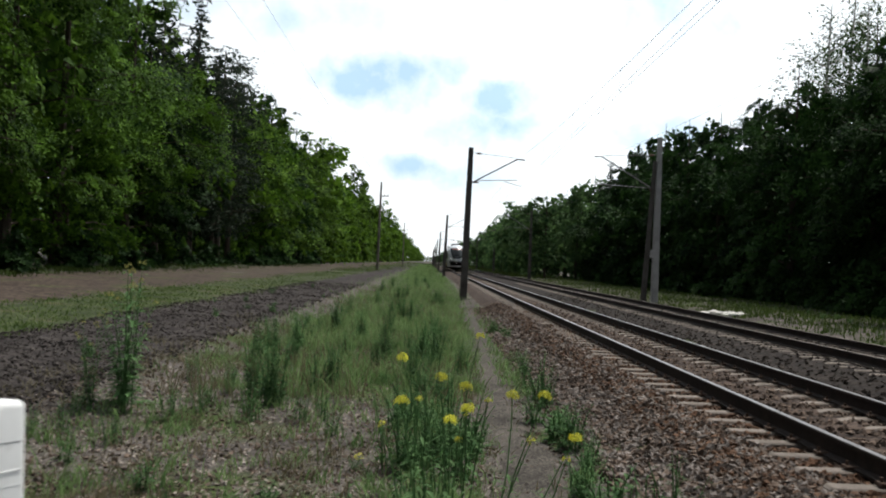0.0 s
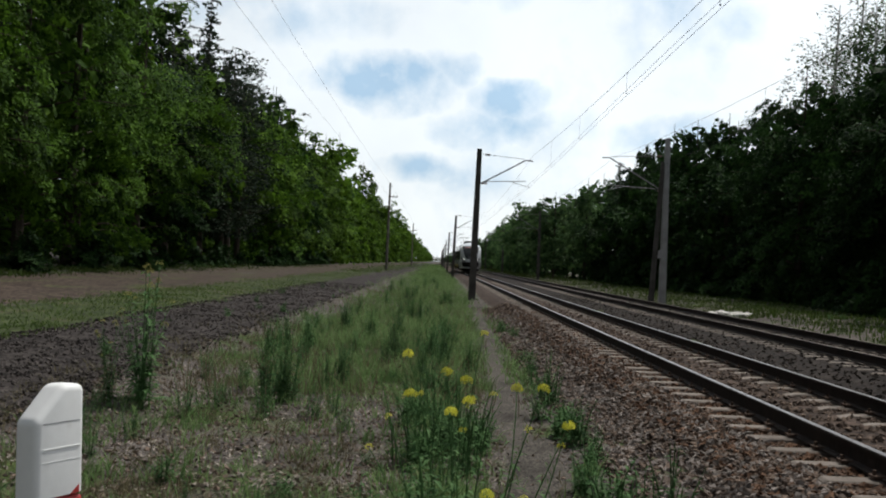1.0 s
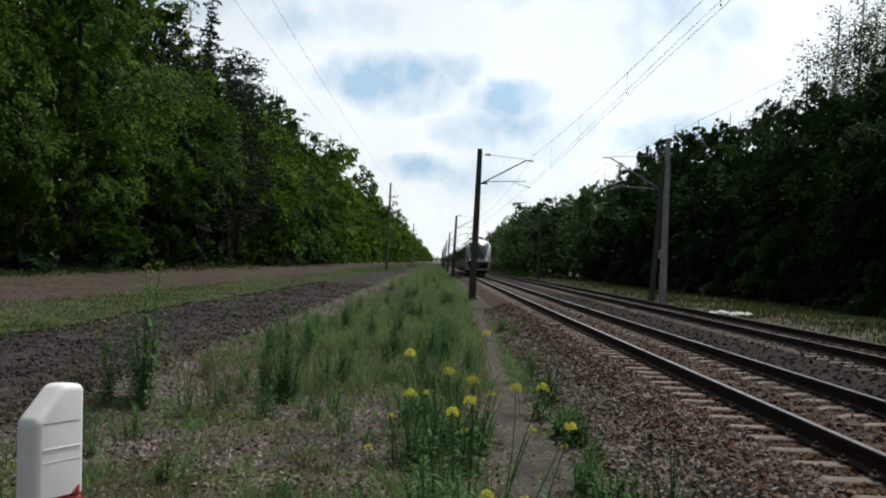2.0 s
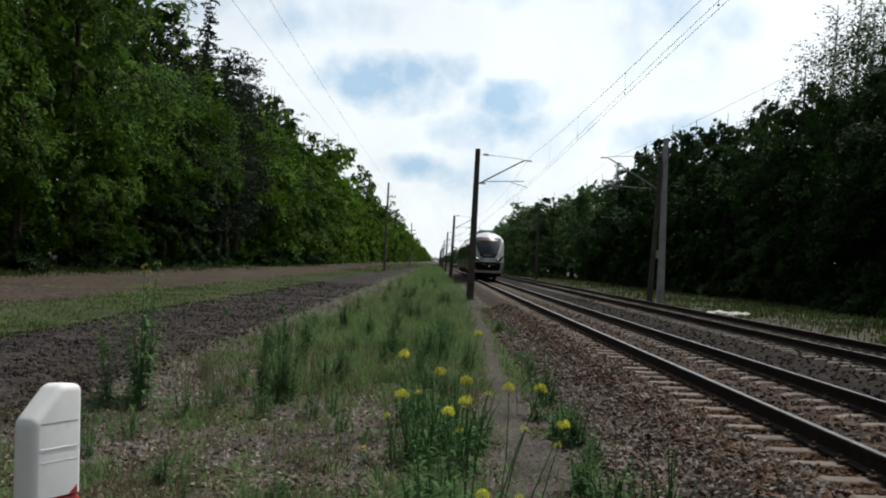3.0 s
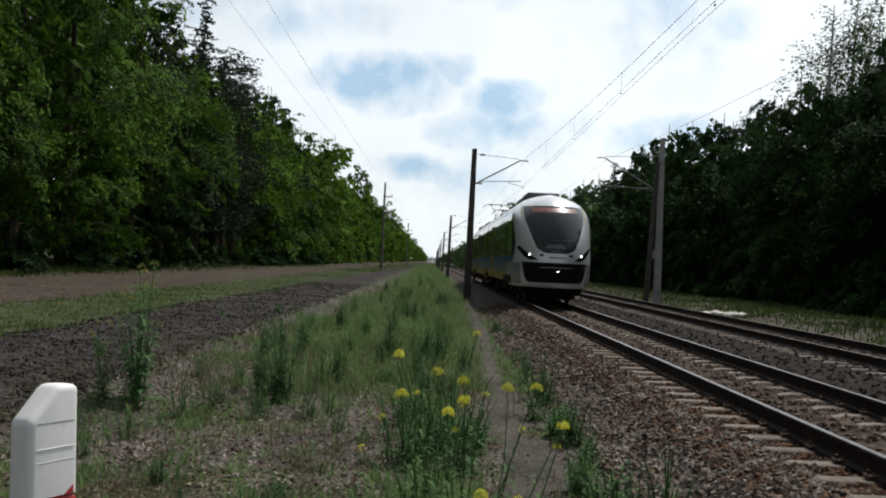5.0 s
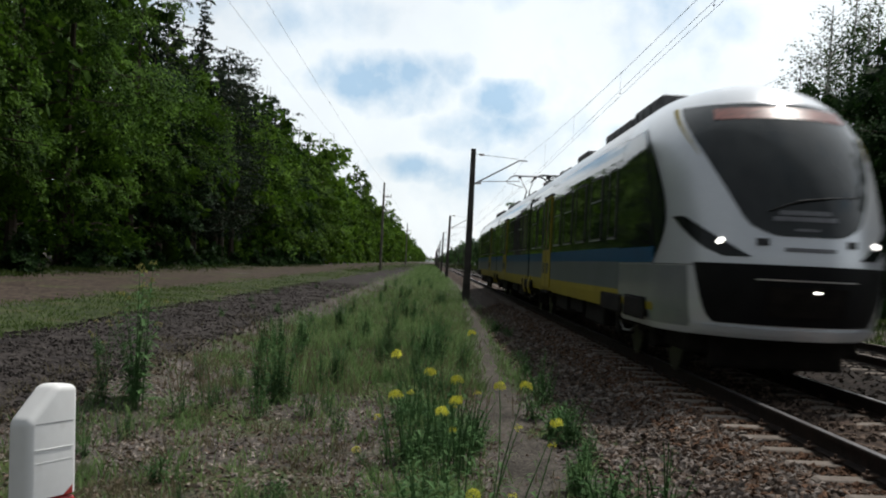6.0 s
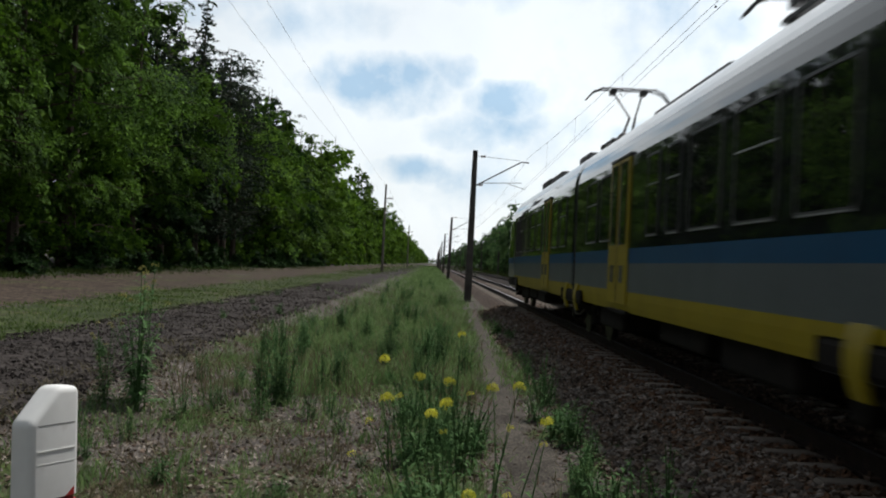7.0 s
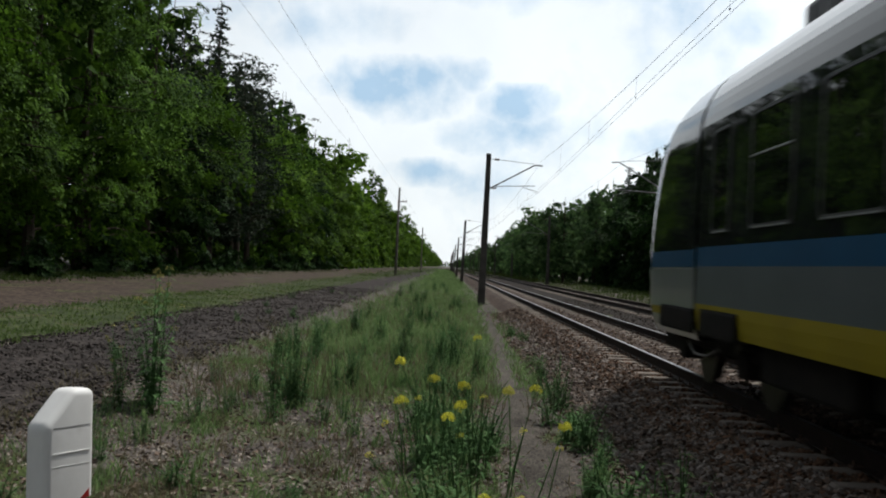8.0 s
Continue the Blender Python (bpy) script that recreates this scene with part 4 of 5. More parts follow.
stones("pebbles", 2600, on_ground(-4.2, 1.6, 5.0, 22, 0.005), 0.026, M["pale_stone"], 7, "pale pebbles strewn over sandy ground")


def blades(name, n, place, length, width, material, seed, label, category="grass", lean=0.35):
    """Grass: bent tapering blades, as one object."""
    rng = np.random.default_rng(seed)
    p = np.array([q for q in (place(rng) for _ in range(n)) if q is not None])
    n = len(p)
    l = length * rng.uniform(0.45, 1.25, n)
    az, az2 = rng.uniform(0, math.tau, n), rng.uniform(0, math.tau, n)
    d = np.stack([np.cos(az), np.sin(az), np.zeros(n)], 1) * (l * rng.uniform(0.1, 2 * lean, n))[:, None]
    w = np.stack([np.cos(az2), np.sin(az2), np.zeros(n)], 1) * width * rng.uniform(0.6, 1.4, n)[:, None]
    up = np.zeros((n, 3))
    up[:, 2] = l
    v = np.empty((n, 5, 3))
    v[:, 0], v[:, 1] = p - w / 2, p + w / 2
    mid = p + d * 0.35 + up * 0.6
    v[:, 2], v[:, 3] = mid + w * 0.38, mid - w * 0.38
    v[:, 4] = p + d + up * 0.95
    base = np.arange(n) * 5
    faces = np.stack([base, base + 1, base + 2, base + 3], 1).tolist() + np.stack([base + 3, base + 2, base + 4], 1).tolist()
    return tagged(new(name, mesh_of(name, v.reshape(-1, 3), faces, material)), label, category, kind="stuff")


def tufted(x0, x1, y0, y1, seed, tufts, spread, keep=lambda x, y: 1.0, power=2.0):
    """Places in tufts."""
    r = np.random.default_rng(seed + 1000)
    cs = []
    while len(cs) < tufts:
        x, y = r.uniform(x0, x1), near_y(r, y0, y1, power)
        if r.uniform() < keep(x, y):
            cs.append((x, y))

    def f(rng):
        c = cs[rng.integers(len(cs))]
        s = spread * (0.6 + c[1] / 25)
        x, y = c[0] + rng.normal() * s, c[1] + rng.normal() * s
        if y < 46 and rng.uniform() < 1.15 - abs(x - path_x(y)) / 0.34:
            return None
        if (1.85 if y > 25 else 1.45) < x < 3:
            return None
        return (x, y, height(x, y) - 0.02)
    return f


def strip_keep(x, y):
    """Thick growth far along the middle strip; bare patches near the crossing and along the path."""
    k = smooth_step(9, 19, y) * (0.25 + 0.75 * smooth_step(-3.2, -1.6, x))
    k *= 0.55 + 0.9 * max(0.0, noise.noise(Vector((x * 0.9, y * 0.35, 11))) + 0.25)
    k = max(k, 0.95 * math.exp(-((x - 0.12) / 0.30) ** 2))
    return max(k, 0.12)


def verge_keep(x, y):
    return 0.35 + 0.65 * max(0, noise.noise(Vector((x * 0.4, y * 0.15, 7))) + 0.4)


blades("grass", 26000, tufted(-3.4, 1.4, 5.0, 30, 1, 1100, 0.085, strip_keep), 0.17, 0.010, M["grass"], 11, "uneven green grass between the track beds", lean=0.6)
blades("grass", 24000, tufted(-3.3, 1.6, 13.0, 110, 2, 1500, 0.13, strip_keep, 1.6), 0.27, 0.018, M["grass"], 12, "green grass along the middle strip", lean=0.75)
blades("grass", 9000, tufted(-2.9, 1.6, 90, 500, 21, 900, 0.10, power=1.6), 0.24, 0.09, M["grass"], 21, "far green growth along the middle strip")
blades("grass", 9000, tufted(10.8, 17, 140, 600, 22, 900, 0.4, power=1.6), 0.45, 0.14, M["verge"], 22, "far green verge beside the second track")
blades("grass", 7000, tufted(-9.9, -7, 110, 600, 23, 800, 0.3, power=1.6), 0.14, 0.12, M["strip_grass"], 23, "far short grass along the dirt road")
blades("dry_grass", 9000, tufted(-4.4, 1.2, 5.0, 26, 3, 500, 0.09), 0.16, 0.009, M["dry"], 13, "short dry straw-coloured grass", lean=0.9)
blades("dead_stalks", 12000, tufted(-4.2, 1.2, 5.0, 20, 31, 1200, 0.16), 0.05, 0.011, M["dry"], 31, "dead stalks and leaf litter on the ground", "litter", lean=2.0)
blades("dry_grass", 3500, tufted(-3.3, 1.2, 12.0, 60, 8, 420, 0.12), 0.36, 0.012, M["dry"], 18, "dry grass stalks among the green")
blades("grass", 22000, tufted(-9.9, -6.7, 10, 130, 4, 1500, 0.16, verge_keep, 1.8), 0.11, 0.022, M["strip_grass"], 14, "short green grass between trackbed and dirt road")
blades("grass", 9000, tufted(-19.5, -16.6, 26, 150, 5, 500, 0.25), 0.26, 0.035, M["verge"], 15, "grass at the foot of the forest edge")
blades("grass", 20000, tufted(10.9, 20.5, 22, 170, 6, 1900, 0.26, verge_keep, 1.8), 0.2, 0.042, M["verge"], 16, "green grass verge beside the second track")


def litter(name, n, place, size, material, seed, label):
    """Dead leaves and bark chips lying about, as one object."""
    rng = np.random.default_rng(seed)
    at = np.array([q for q in (place(rng) for _ in range(n)) if q is not None])
    at[:, 2] += 0.03
    v, f = leaves(at, 2.5, size, rng, 0.35, 0.5)
    return tagged(new(name, mesh_of(name, v, f, material)), label, "litter", kind="stuff")


litter("leaf_litter", 9500, tufted(-4.0, 0.9, 5.0, 17, 33, 1500, 0.22), 0.05, M["litter"], 33, "pale dead leaves and bark chips on sandy ground")


def lance(v, f, at, direction, length, width, droop):
    """Adds a folded lance-shaped leaf."""
    d = Vector(direction).normalized()
    side = d.cross(Vector((0, 0, 1)))
    side = side.normalized() if side.length > 1e-3 else Vector((1, 0, 0))
    b = len(v)
    at = Vector(at)
    m = at + d * length * 0.5 - Vector((0, 0, droop * length * 0.2))
    tip = at + d * length - Vector((0, 0, droop * length * 0.7))
    v += [at, m + side * width / 2 + Vector((0, 0, width * 0.15)), m - side * width / 2 + Vector((0, 0, width * 0.15)), tip, m]
    f += [(b, b + 4, b + 1), (b, b + 2, b + 4), (b + 4, b + 3, b + 1), (b + 2, b + 3, b + 4)]


def weed_proto(name, seed, stems, h, leaf_len, leaf_w, per, label, spread=0.12, material="weed", head=None):
    """A leafy weed: stems with lance-shaped leaves all along."""
    rng = random.Random(seed)
    t = new(name)
    v, f = [], []
    heads = []
    for k in range(stems):
        az = rng.uniform(0, math.tau)
        hh = h * rng.uniform(0.55, 1.05)
        base = Vector((math.cos(az), math.sin(az), 0)) * rng.uniform(0, spread)
        lean = Vector((math.cos(az), math.sin(az), 0)) * rng.uniform(0.02, 0.28) * hh + Vector((rng.gauss(0, 0.05), rng.gauss(0, 0.05), 0))
        pts = [base + lean * q * q + Vector((0, 0, hh * q)) for q in (0, 0.35, 0.7, 1)]
        bm = bmesh.new()
        tube(bm, pts, [0.007, 0.006, 0.0045, 0.002], 5)
        part("stem", bm, M[material], t)
        for i in range(per):
            q = 0.08 + 0.92 * i / per
            c = base + lean * q * q + Vector((0, 0, hh * q))
            a = i * 2.4 + rng.uniform(-0.4, 0.4)
            ln = leaf_len * (1.15 - 0.75 * q) * rng.uniform(0.7, 1.2)
            lance(v, f, c, (math.cos(a), math.sin(a), rng.uniform(0.1, 0.9)), ln, leaf_w * (1.1 - 0.6 * q), rng.uniform(0.3, 1.0))
        heads.append(pts[-1])
    piece("leaves", mesh_of("leaves", v, f, M[material]), t)
    if head:
        for p in heads:
            piece("seed_head", flower_mesh(head, rng.randrange(99), 0.03, 16), t, m=pose(*p))
    return tagged(t, label, "weed")


def flower_mesh(material, seed, r, n):
    """A domed cluster of four-petalled florets."""
    rng = random.Random(seed)
    v, f = [], []
    for i in range(n):
        u = Vector((rng.gauss(0, 1), rng.gauss(0, 1), abs(rng.gauss(0, 1)) * 0.9 - 0.15)).normalized()
        c = u * r * rng.uniform(0.75, 1.1)
        a = u.orthogonal().normalized()
        a = Matrix.Rotation(rng.uniform(0, 6), 3, u) @ a
        b = u.cross(a)
        s = r * 0.38
        k = len(v)
        v.append(c)
        for q in range(4):
            d = a * math.cos(q * math.pi / 2) + b * math.sin(q * math.pi / 2)
            e = a * math.cos(q * math.pi / 2 + 0.8) + b * math.sin(q * math.pi / 2 + 0.8)
            v += [c + d * s + u * s * 0.25, c + (d + e) * s * 0.62 + u * s * 0.35]
            f.append((k, k + 1 + 2 * q, k + 2 + 2 * q))
    return mesh_of("flower_head", v, f, M[material])


def mustard(x, y, top, seed, big):
    """A slender mustard plant with a yellow flower head."""
    rng = random.Random(seed)
    foot = x - 0.45 * (x - 0.12) + rng.gauss(0, 0.03)
    z0 = height(foot, y) - 0.02
    h = top - z0
    t = tagged(empty("mustard_plant", foot, y, z0), "slender green mustard plant with a yellow flower head" if big else "small mustard plant with a little yellow head", "wildflower", group="mustard plants")
    bm = bmesh.new()
    bend = Vector((rng.gauss(0, 0.03), rng.gauss(0, 0.03), 0))
    P = lambda q: bend * math.sin(q * 3) + Vector(((x - foot) * q ** 1.5, 0, h * q))
    tube(bm, [P(0), P(0.3), P(0.6), P(0.85), P(1)], [0.006, 0.005, 0.004, 0.003, 0.0025], 5)
    part("stem", bm, M["weed"], t)
    v, f = [], []
    for i in range(13):
        q = 0.04 + 0.72 * i / 13
        a = i * 2.4 + rng.uniform(-0.5, 0.5)
        lance(v, f, P(q), (math.cos(a), math.sin(a), rng.uniform(0.2, 0.8)), 0.17 * (1.15 - q) * rng.uniform(0.7, 1.3), 0.042 * (1.1 - q), 0.8)
    for i in range(12):
        a = i * 2.0
        lance(v, f, P(0.72 + 0.2 * i / 12), (math.cos(a), math.sin(a), 1.6), 0.05, 0.004, 0)
    piece("leaves", mesh_of("leaves", v, f, M["weed"]), t)
    piece("flower_head", flower_mesh("petal", seed, 0.032 if big else 0.021, 40 if big else 18), t, m=pose(*P(1)))
    return t


def build_weeds():
    tall = weed_proto("tall_weed", 1, 7, 1.2, 0.19, 0.042, 28, "tall leafy weed with narrow green leaves", 0.10, "weed", "seed")
    bushy = weed_proto("bushy_weed", 2, 13, 0.9, 0.17, 0.05, 17, "bushy green weed with narrow leaves", 0.16)
    small = weed_proto("small_weed", 3, 8, 0.34, 0.14, 0.035, 12, "low leafy green weed", 0.10)
    wisp = weed_proto("wispy_weed", 4, 9, 0.6, 0.13, 0.024, 15, "wispy green weed on dry ground", 0.12)
    g = "weeds between the track beds"

    def put(proto, x, y, s, r):
        return tagged_scale(copy_thing(proto, pose(x, y, height(x, y) - 0.01, 0, 0, r)), s, g)

    def tagged_scale(ob, s, group):
        ob.scale = (s, s, s)
        return tagged(ob, group=group)
    put(tall, -3.02, 10.9, 1.3, 0)
    put(tall, -3.12, 11.2, 0.95, 80)
    put(tall, -3.25, 10.6, 0.75, 150)
    put(bushy, -1.72, 12.0, 1.0, 0)
    put(bushy, -1.95, 12.5, 0.9, 120)
    put(bushy, -1.65, 11.8, 0.8, 240)
    for x, y, s in ((-2.45, 10.6, 0.75), (-2.3, 11.2, 0.65), (-1.05, 11.2, 0.7), (-0.85, 10.3, 0.6), (-1.35, 13.2, 0.9), (-2.6, 9.2, 0.6), (-3.0, 14.0, 0.8)):
        put(wisp, x, y, s, x * 77)
    rng = random.Random(12)
    for i in range(26):      # along the edge of the ballast
        y = 6.2 * (30 / 6.2) ** rng.random()
        put(small if rng.random() < 0.6 else wisp, path_x(y) + 0.5 + rng.uniform(-0.12, 0.16), y, rng.uniform(0.6, 1.15), rng.uniform(0, 360))
    for x, y, s in ((1.28, 7.2, 1.2), (1.35, 7.5, 1.3), (1.2, 8.1, 0.9), (1.42, 10.2, 1.4), (1.36, 10.8, 1.2), (1.3, 12.2, 1.0)):
        put(small, x, y, s, x * 900)
    for i in range(46):      # under the flowers and along the strip
        y = 6.0 * (26 / 6.0) ** rng.random()
        put(rng.choice((small, wisp, small)), rng.gauss(0.08, 0.22), y, rng.uniform(0.7, 1.35), rng.uniform(0, 360))
    for i in range(40):
        y = 5.6 * (24 / 5.6) ** rng.random()
        put(rng.choice((small, wisp)), rng.uniform(-3.4, -0.3), y, rng.uniform(0.35, 0.8), rng.uniform(0, 360))
    for i in range(85):      # far along the strip
        y = 13 * (85 / 13) ** rng.random()
        put(rng.choice((bushy, wisp, small, bushy)), rng.uniform(-2.7, 0.6), y, rng.uniform(0.4, 0.9), rng.uniform(0, 360))
    for i in range(26):      # scattered over the old bed and the verge
        y = 14 * (60 / 14) ** rng.random()
        put(small, rng.choice((rng.uniform(-6.8, -3.4), rng.uniform(11, 19))), y, rng.uniform(0.5, 1.0), rng.uniform(0, 360))
    for ob in (tall, bushy, small, wisp):
        for o in (*ob.children_recursive, ob):
            bpy.data.objects.remove(o)
    # flowers: place, height and size
    rows = ((0.50, 8.6, 0.69, 1), (-0.10, 6.5, 0.70, 1), (0.17, 6.1, 0.64, 1), (0.27, 5.9, 0.61, 1), (-0.06, 5.3, 0.60, 1), (0.02, 6.2, 0.50, 0), (0.28, 5.5, 0.55, 1),
            (0.17, 5.4, 0.50, 1), (0.52, 5.9, 0.57, 1), (0.41, 6.0, 0.52, 0), (0.69, 5.8, 0.58, 1), (0.78, 5.4, 0.43, 1), (0.58, 5.5, 0.40, 0), (0.72, 5.3, 0.35, 0),
            (-0.29, 5.6, 0.28, 0), (0.33, 5.1, 0.14, 1), (-0.16, 5.5, 0.46, 0), (0.50, 5.0, 0.15, 0), (0.22, 5.6, 0.38, 0))
    return [mustard(x, y, z, i, big) for i, (x, y, z, big) in enumerate(rows)]


MUSTARD = build_weeds()


# ---- guide post, rubble ----
def guide_post():
    """A hollow plastic post; its cap slopes down from a rounded back edge to the narrow face."""
    z0 = height(-0.85, 2.38)
    t = tagged(empty("guide_post", -0.838, 2.38, z0), "white plastic guide post with a slanted top and red band", "guide post")
    top = 0.950 - z0
    a, b = 0.074, 0.150                    # narrow face along -X, broad face along +Y from the front corner

    def block(z_low, z_high, slope, bevel, inset=0.0):
        """The post's section between heights, rounded; slope: how far its front edge drops."""
        bm = bmesh.new()
        x0, x1, y0, y1 = -a + inset, -inset, inset, b - inset
        side = [[bm.verts.new(p) for p in ((x, y0, z_low), (x, y1, z_low), (x, y1, z_high - 0.004), (x, y0 + 0.56 * b, z_high), (x, y0, z_high - slope))] for x in (x0, x1)]
        bm.faces.new(side[0])
        bm.faces.new(side[1][::-1])
        for k in range(5):
            q = (k + 1) % 5
            bm.faces.new((side[0][k], side[1][k], side[1][q], side[0][q]))
        bmesh.ops.recalc_face_normals(bm, faces=bm.faces)
        bmesh.ops.bevel(bm, geom=[e for e in bm.edges if e.calc_face_angle(0) > 0.3 and not all(v.co.z < z_low + 0.001 for v in e.verts)], offset=bevel, segments=5, affect="EDGES", profile=0.5)
        return bm
    lo = top - 0.262
    part("cap", block(lo, top, 0.082, 0.018), M["plastic"], t, "", True)
    part("red_band", block(lo - 0.2, lo - 0.002, 0.0, 0.012, 0.001), M["red"], t, "red reflective band", True)
    part("lower_post", block(-0.2, lo - 0.202, 0.0, 0.012), M["plastic"], t, "", True)
    for z, h, d in ((top - 0.090, 0.002, 0.0006), (top - 0.150, 0.003, 0.0016), (top - 0.180, 0.0025, 0.0006)):
        bm = bmesh.new()
        box(bm, (-0.004, 0.020, z), (d, b - 0.018, z + h), 0.0004)
        part("moulded_ridge", bm, M["steel"] if h < 0.0022 else M["plastic"], t)
    bm = bmesh.new()
    vs = [bm.verts.new(p) for p in ((0.001, b - 0.018, lo), (0.001, b - 0.018, lo + 0.02), (0.001, b - 0.045, lo))]
    bm.faces.new(vs)
    r = bmesh.ops.extrude_face_region(bm, geom=bm.faces[:])
    bmesh.ops.translate(bm, vec=(-0.004, 0, 0), verts=[v for v in r["geom"] if isinstance(v, bmesh.types.BMVert)])
    part("red_corner", bm, M["red"], t, "red corner of the slanted band")
    t.matrix_basis = pose(-0.858, 2.38, z0, 0, -2.7, -27)
    return t


guide_post()


def rubble():
    t = tagged(empty("rubble_heap", 11.8, 41.8, height(11.8, 41.8)), "low heap of pale broken concrete in the grass", "rubble")
    rng = random.Random(3)
    for i in range(14):
        bm = bmesh.new()
        s = rng.uniform(0.14, 0.34)
        bmesh.ops.create_icosphere(bm, subdivisions=1, radius=s)
        for v in bm.verts:
            v.co *= rng.uniform(0.75, 1.2)
            v.co.z *= 0.45
        bmesh.ops.translate(bm, vec=(rng.gauss(0, 0.55), rng.gauss(0, 0.5), s * 0.2), verts=bm.verts)
        part("chunk", bm, M["slab"], t)


rubble()


def loose_stones(parent, n, place, size, material, seed):
    """The stones nearest the crossing, one by one, on a few shared meshes."""
    rng = np.random.default_rng(seed)
    r = random.Random(seed)
    kinds = []
    for k in range(8):
        bm = bmesh.new()
        bmesh.ops.create_icosphere(bm, subdivisions=1, radius=1.0)
        for v in bm.verts:
            v.co *= r.uniform(0.72, 1.15)
        bmesh.ops.dissolve_limit(bm, angle_limit=0.4, verts=bm.verts, edges=bm.edges)
        me = bpy.data.meshes.new("stone")
        bm.to_mesh(me)
        bm.free()
        me.materials.append(material)
        kinds.append(me)
    done = 0
    while done < n:
        c = place(rng)
        if c is None:
            continue
        o = piece("stone", kinds[done % 8], parent, m=pose(*c, r.uniform(-40, 40), r.uniform(-40, 40), r.uniform(0, 360)))
        q = size * r.uniform(0.6, 1.25)
        o.scale = (q, q * r.uniform(0.65, 1), q * r.uniform(0.5, 0.85))
        done += 1


loose_stones(bpy.data.objects["ballast_bed"], 300, on_bed(1.7, 3.0, 5.8, 8.5), 0.042, M["loose"], 41)
loose_stones(bpy.data.objects["old_trackbed"], 200, on_ground(-6.0, -3.4, 10.5, 15, 0.04), 0.034, M["cinder_stone"], 42)

# ---- train ----
LEN, J1, J2 = 52.8, 18.65, 33.45
HALF = 1.37
ZROOF = 3.90
BODY_Y = 4.1


def half_width(z):
    """The body's half width at a height."""
    if z < 1.0:
        return HALF - 0.04 * ((1.0 - z) / 0.3) ** 2
    if z < 2.8:
        return HALF
    t = min(1, (z - 2.8) / (ZROOF - 2.8))
    return HALF * math.sqrt(max(0.0, 1 - t ** 2.5))


def nose_y(z):
    """How far the front lies behind the tip at a height."""
    if z < 1.45:
        return 0.22 * ((1.45 - z) / 0.85) ** 2
    t = (z - 1.45) / (ZROOF - 1.45)
    return 0.32 * t + 1.75 * t ** 2.4 + 0.9 * max(0.0, (t - 0.86) / 0.14) ** 2


def skin(s, z, off=0.0, depth=1.85):
    """A point of the front: s from -1 to 1 across it, off metres proud."""
    a = s * math.pi / 2
    w = half_width(z) + off
    return Vector((w * math.sin(a), nose_y(z) - off + depth * (1 - math.cos(a)), z))


def patch(name, parent, material, outline, rows, off, label="", smooth=True, cols=14, tail=False):
    """A piece of the front's skin between heights; outline(z) gives its s range. tail: it runs on to the body."""
    bm = bmesh.new()
    grid = []
    for z in rows:
        a, b = outline(z)
        pts = [skin(a + (b - a) * i / cols, z, off) for i in range(cols + 1)]
        if tail:
            pts.append(Vector((math.copysign(half_width(z) + off, b), BODY_Y - 0.01, z)))
        grid.append([bm.verts.new(p) for p in pts])
    for r0, r1 in zip(grid, grid[1:]):
        for i in range(len(r0) - 1):
            bm.faces.new((r0[i], r0[i + 1], r1[i + 1], r1[i]))
    bmesh.ops.recalc_face_normals(bm, faces=bm.faces)
    if sum(f.normal.y for f in bm.faces) > 0:
        bmesh.ops.reverse_faces(bm, faces=bm.faces)
    r = bmesh.ops.extrude_face_region(bm, geom=bm.faces[:])
    bmesh.ops.translate(bm, vec=(0, 0.03, 0), verts=[v for v in r["geom"] if isinstance(v, bmesh.types.BMVert)])
    bmesh.ops.recalc_face_normals(bm, faces=bm.faces)
    return part(name, bm, material, parent, label, smooth)


def spread_rows(a, b, n):
    return [a + (b - a) * i / n for i in range(n + 1)]


def side_profile():
    zs = [0.70, 0.78, 0.9, 1.0, 1.2, 1.41, 1.62, 2.0, 2.4, 2.6, 2.8, 2.95, 3.05, 3.15, 3.25, 3.35, 3.45, 3.54, 3.62, 3.69, 3.76, 3.82, 3.86, 3.893]
    pts = [(-half_width(z), z) for z in zs]
    return pts + [(0.0, ZROOF)] + [(-x, z) for x, z in reversed(pts)]


def zone(z):
    return 2 if z < 1.0 else 0 if z < 1.41 else 1 if z < 1.62 else 3 if z < 3.25 else 4


def band(name, parent, y0, y1, zlo, zhi, side, material, off=0.004, label=""):
    """A thin panel on the body's side between heights, following its curve."""
    bm = bmesh.new()
    n = max(2, int((zhi - zlo) / 0.12))
    rows = []
    for i in range(n + 1):
        z = zlo + (zhi - zlo) * i / n
        x = side * (half_width(z) + off)
        rows.append([bm.verts.new((x, y, z)) for y in (y0, y1)])
    back = [[bm.verts.new((v.co.x - side * (off + 0.01), v.co.y, v.co.z)) for v in r] for r in rows]
    for g in (rows, back):
        for a, b in zip(g, g[1:]):
            bm.faces.new((a[0], a[1], b[1], b[0]))
    for k in (0, 1):
        for i in range(n):
            bm.faces.new((rows[i][k], rows[i + 1][k], back[i + 1][k], back[i][k]))
    for i in (0, n):
        bm.faces.new((rows[i][0], rows[i][1], back[i][1], back[i][0]))
    bmesh.ops.recalc_face_normals(bm, faces=bm.faces)
    return part(name, bm, material, parent, label)


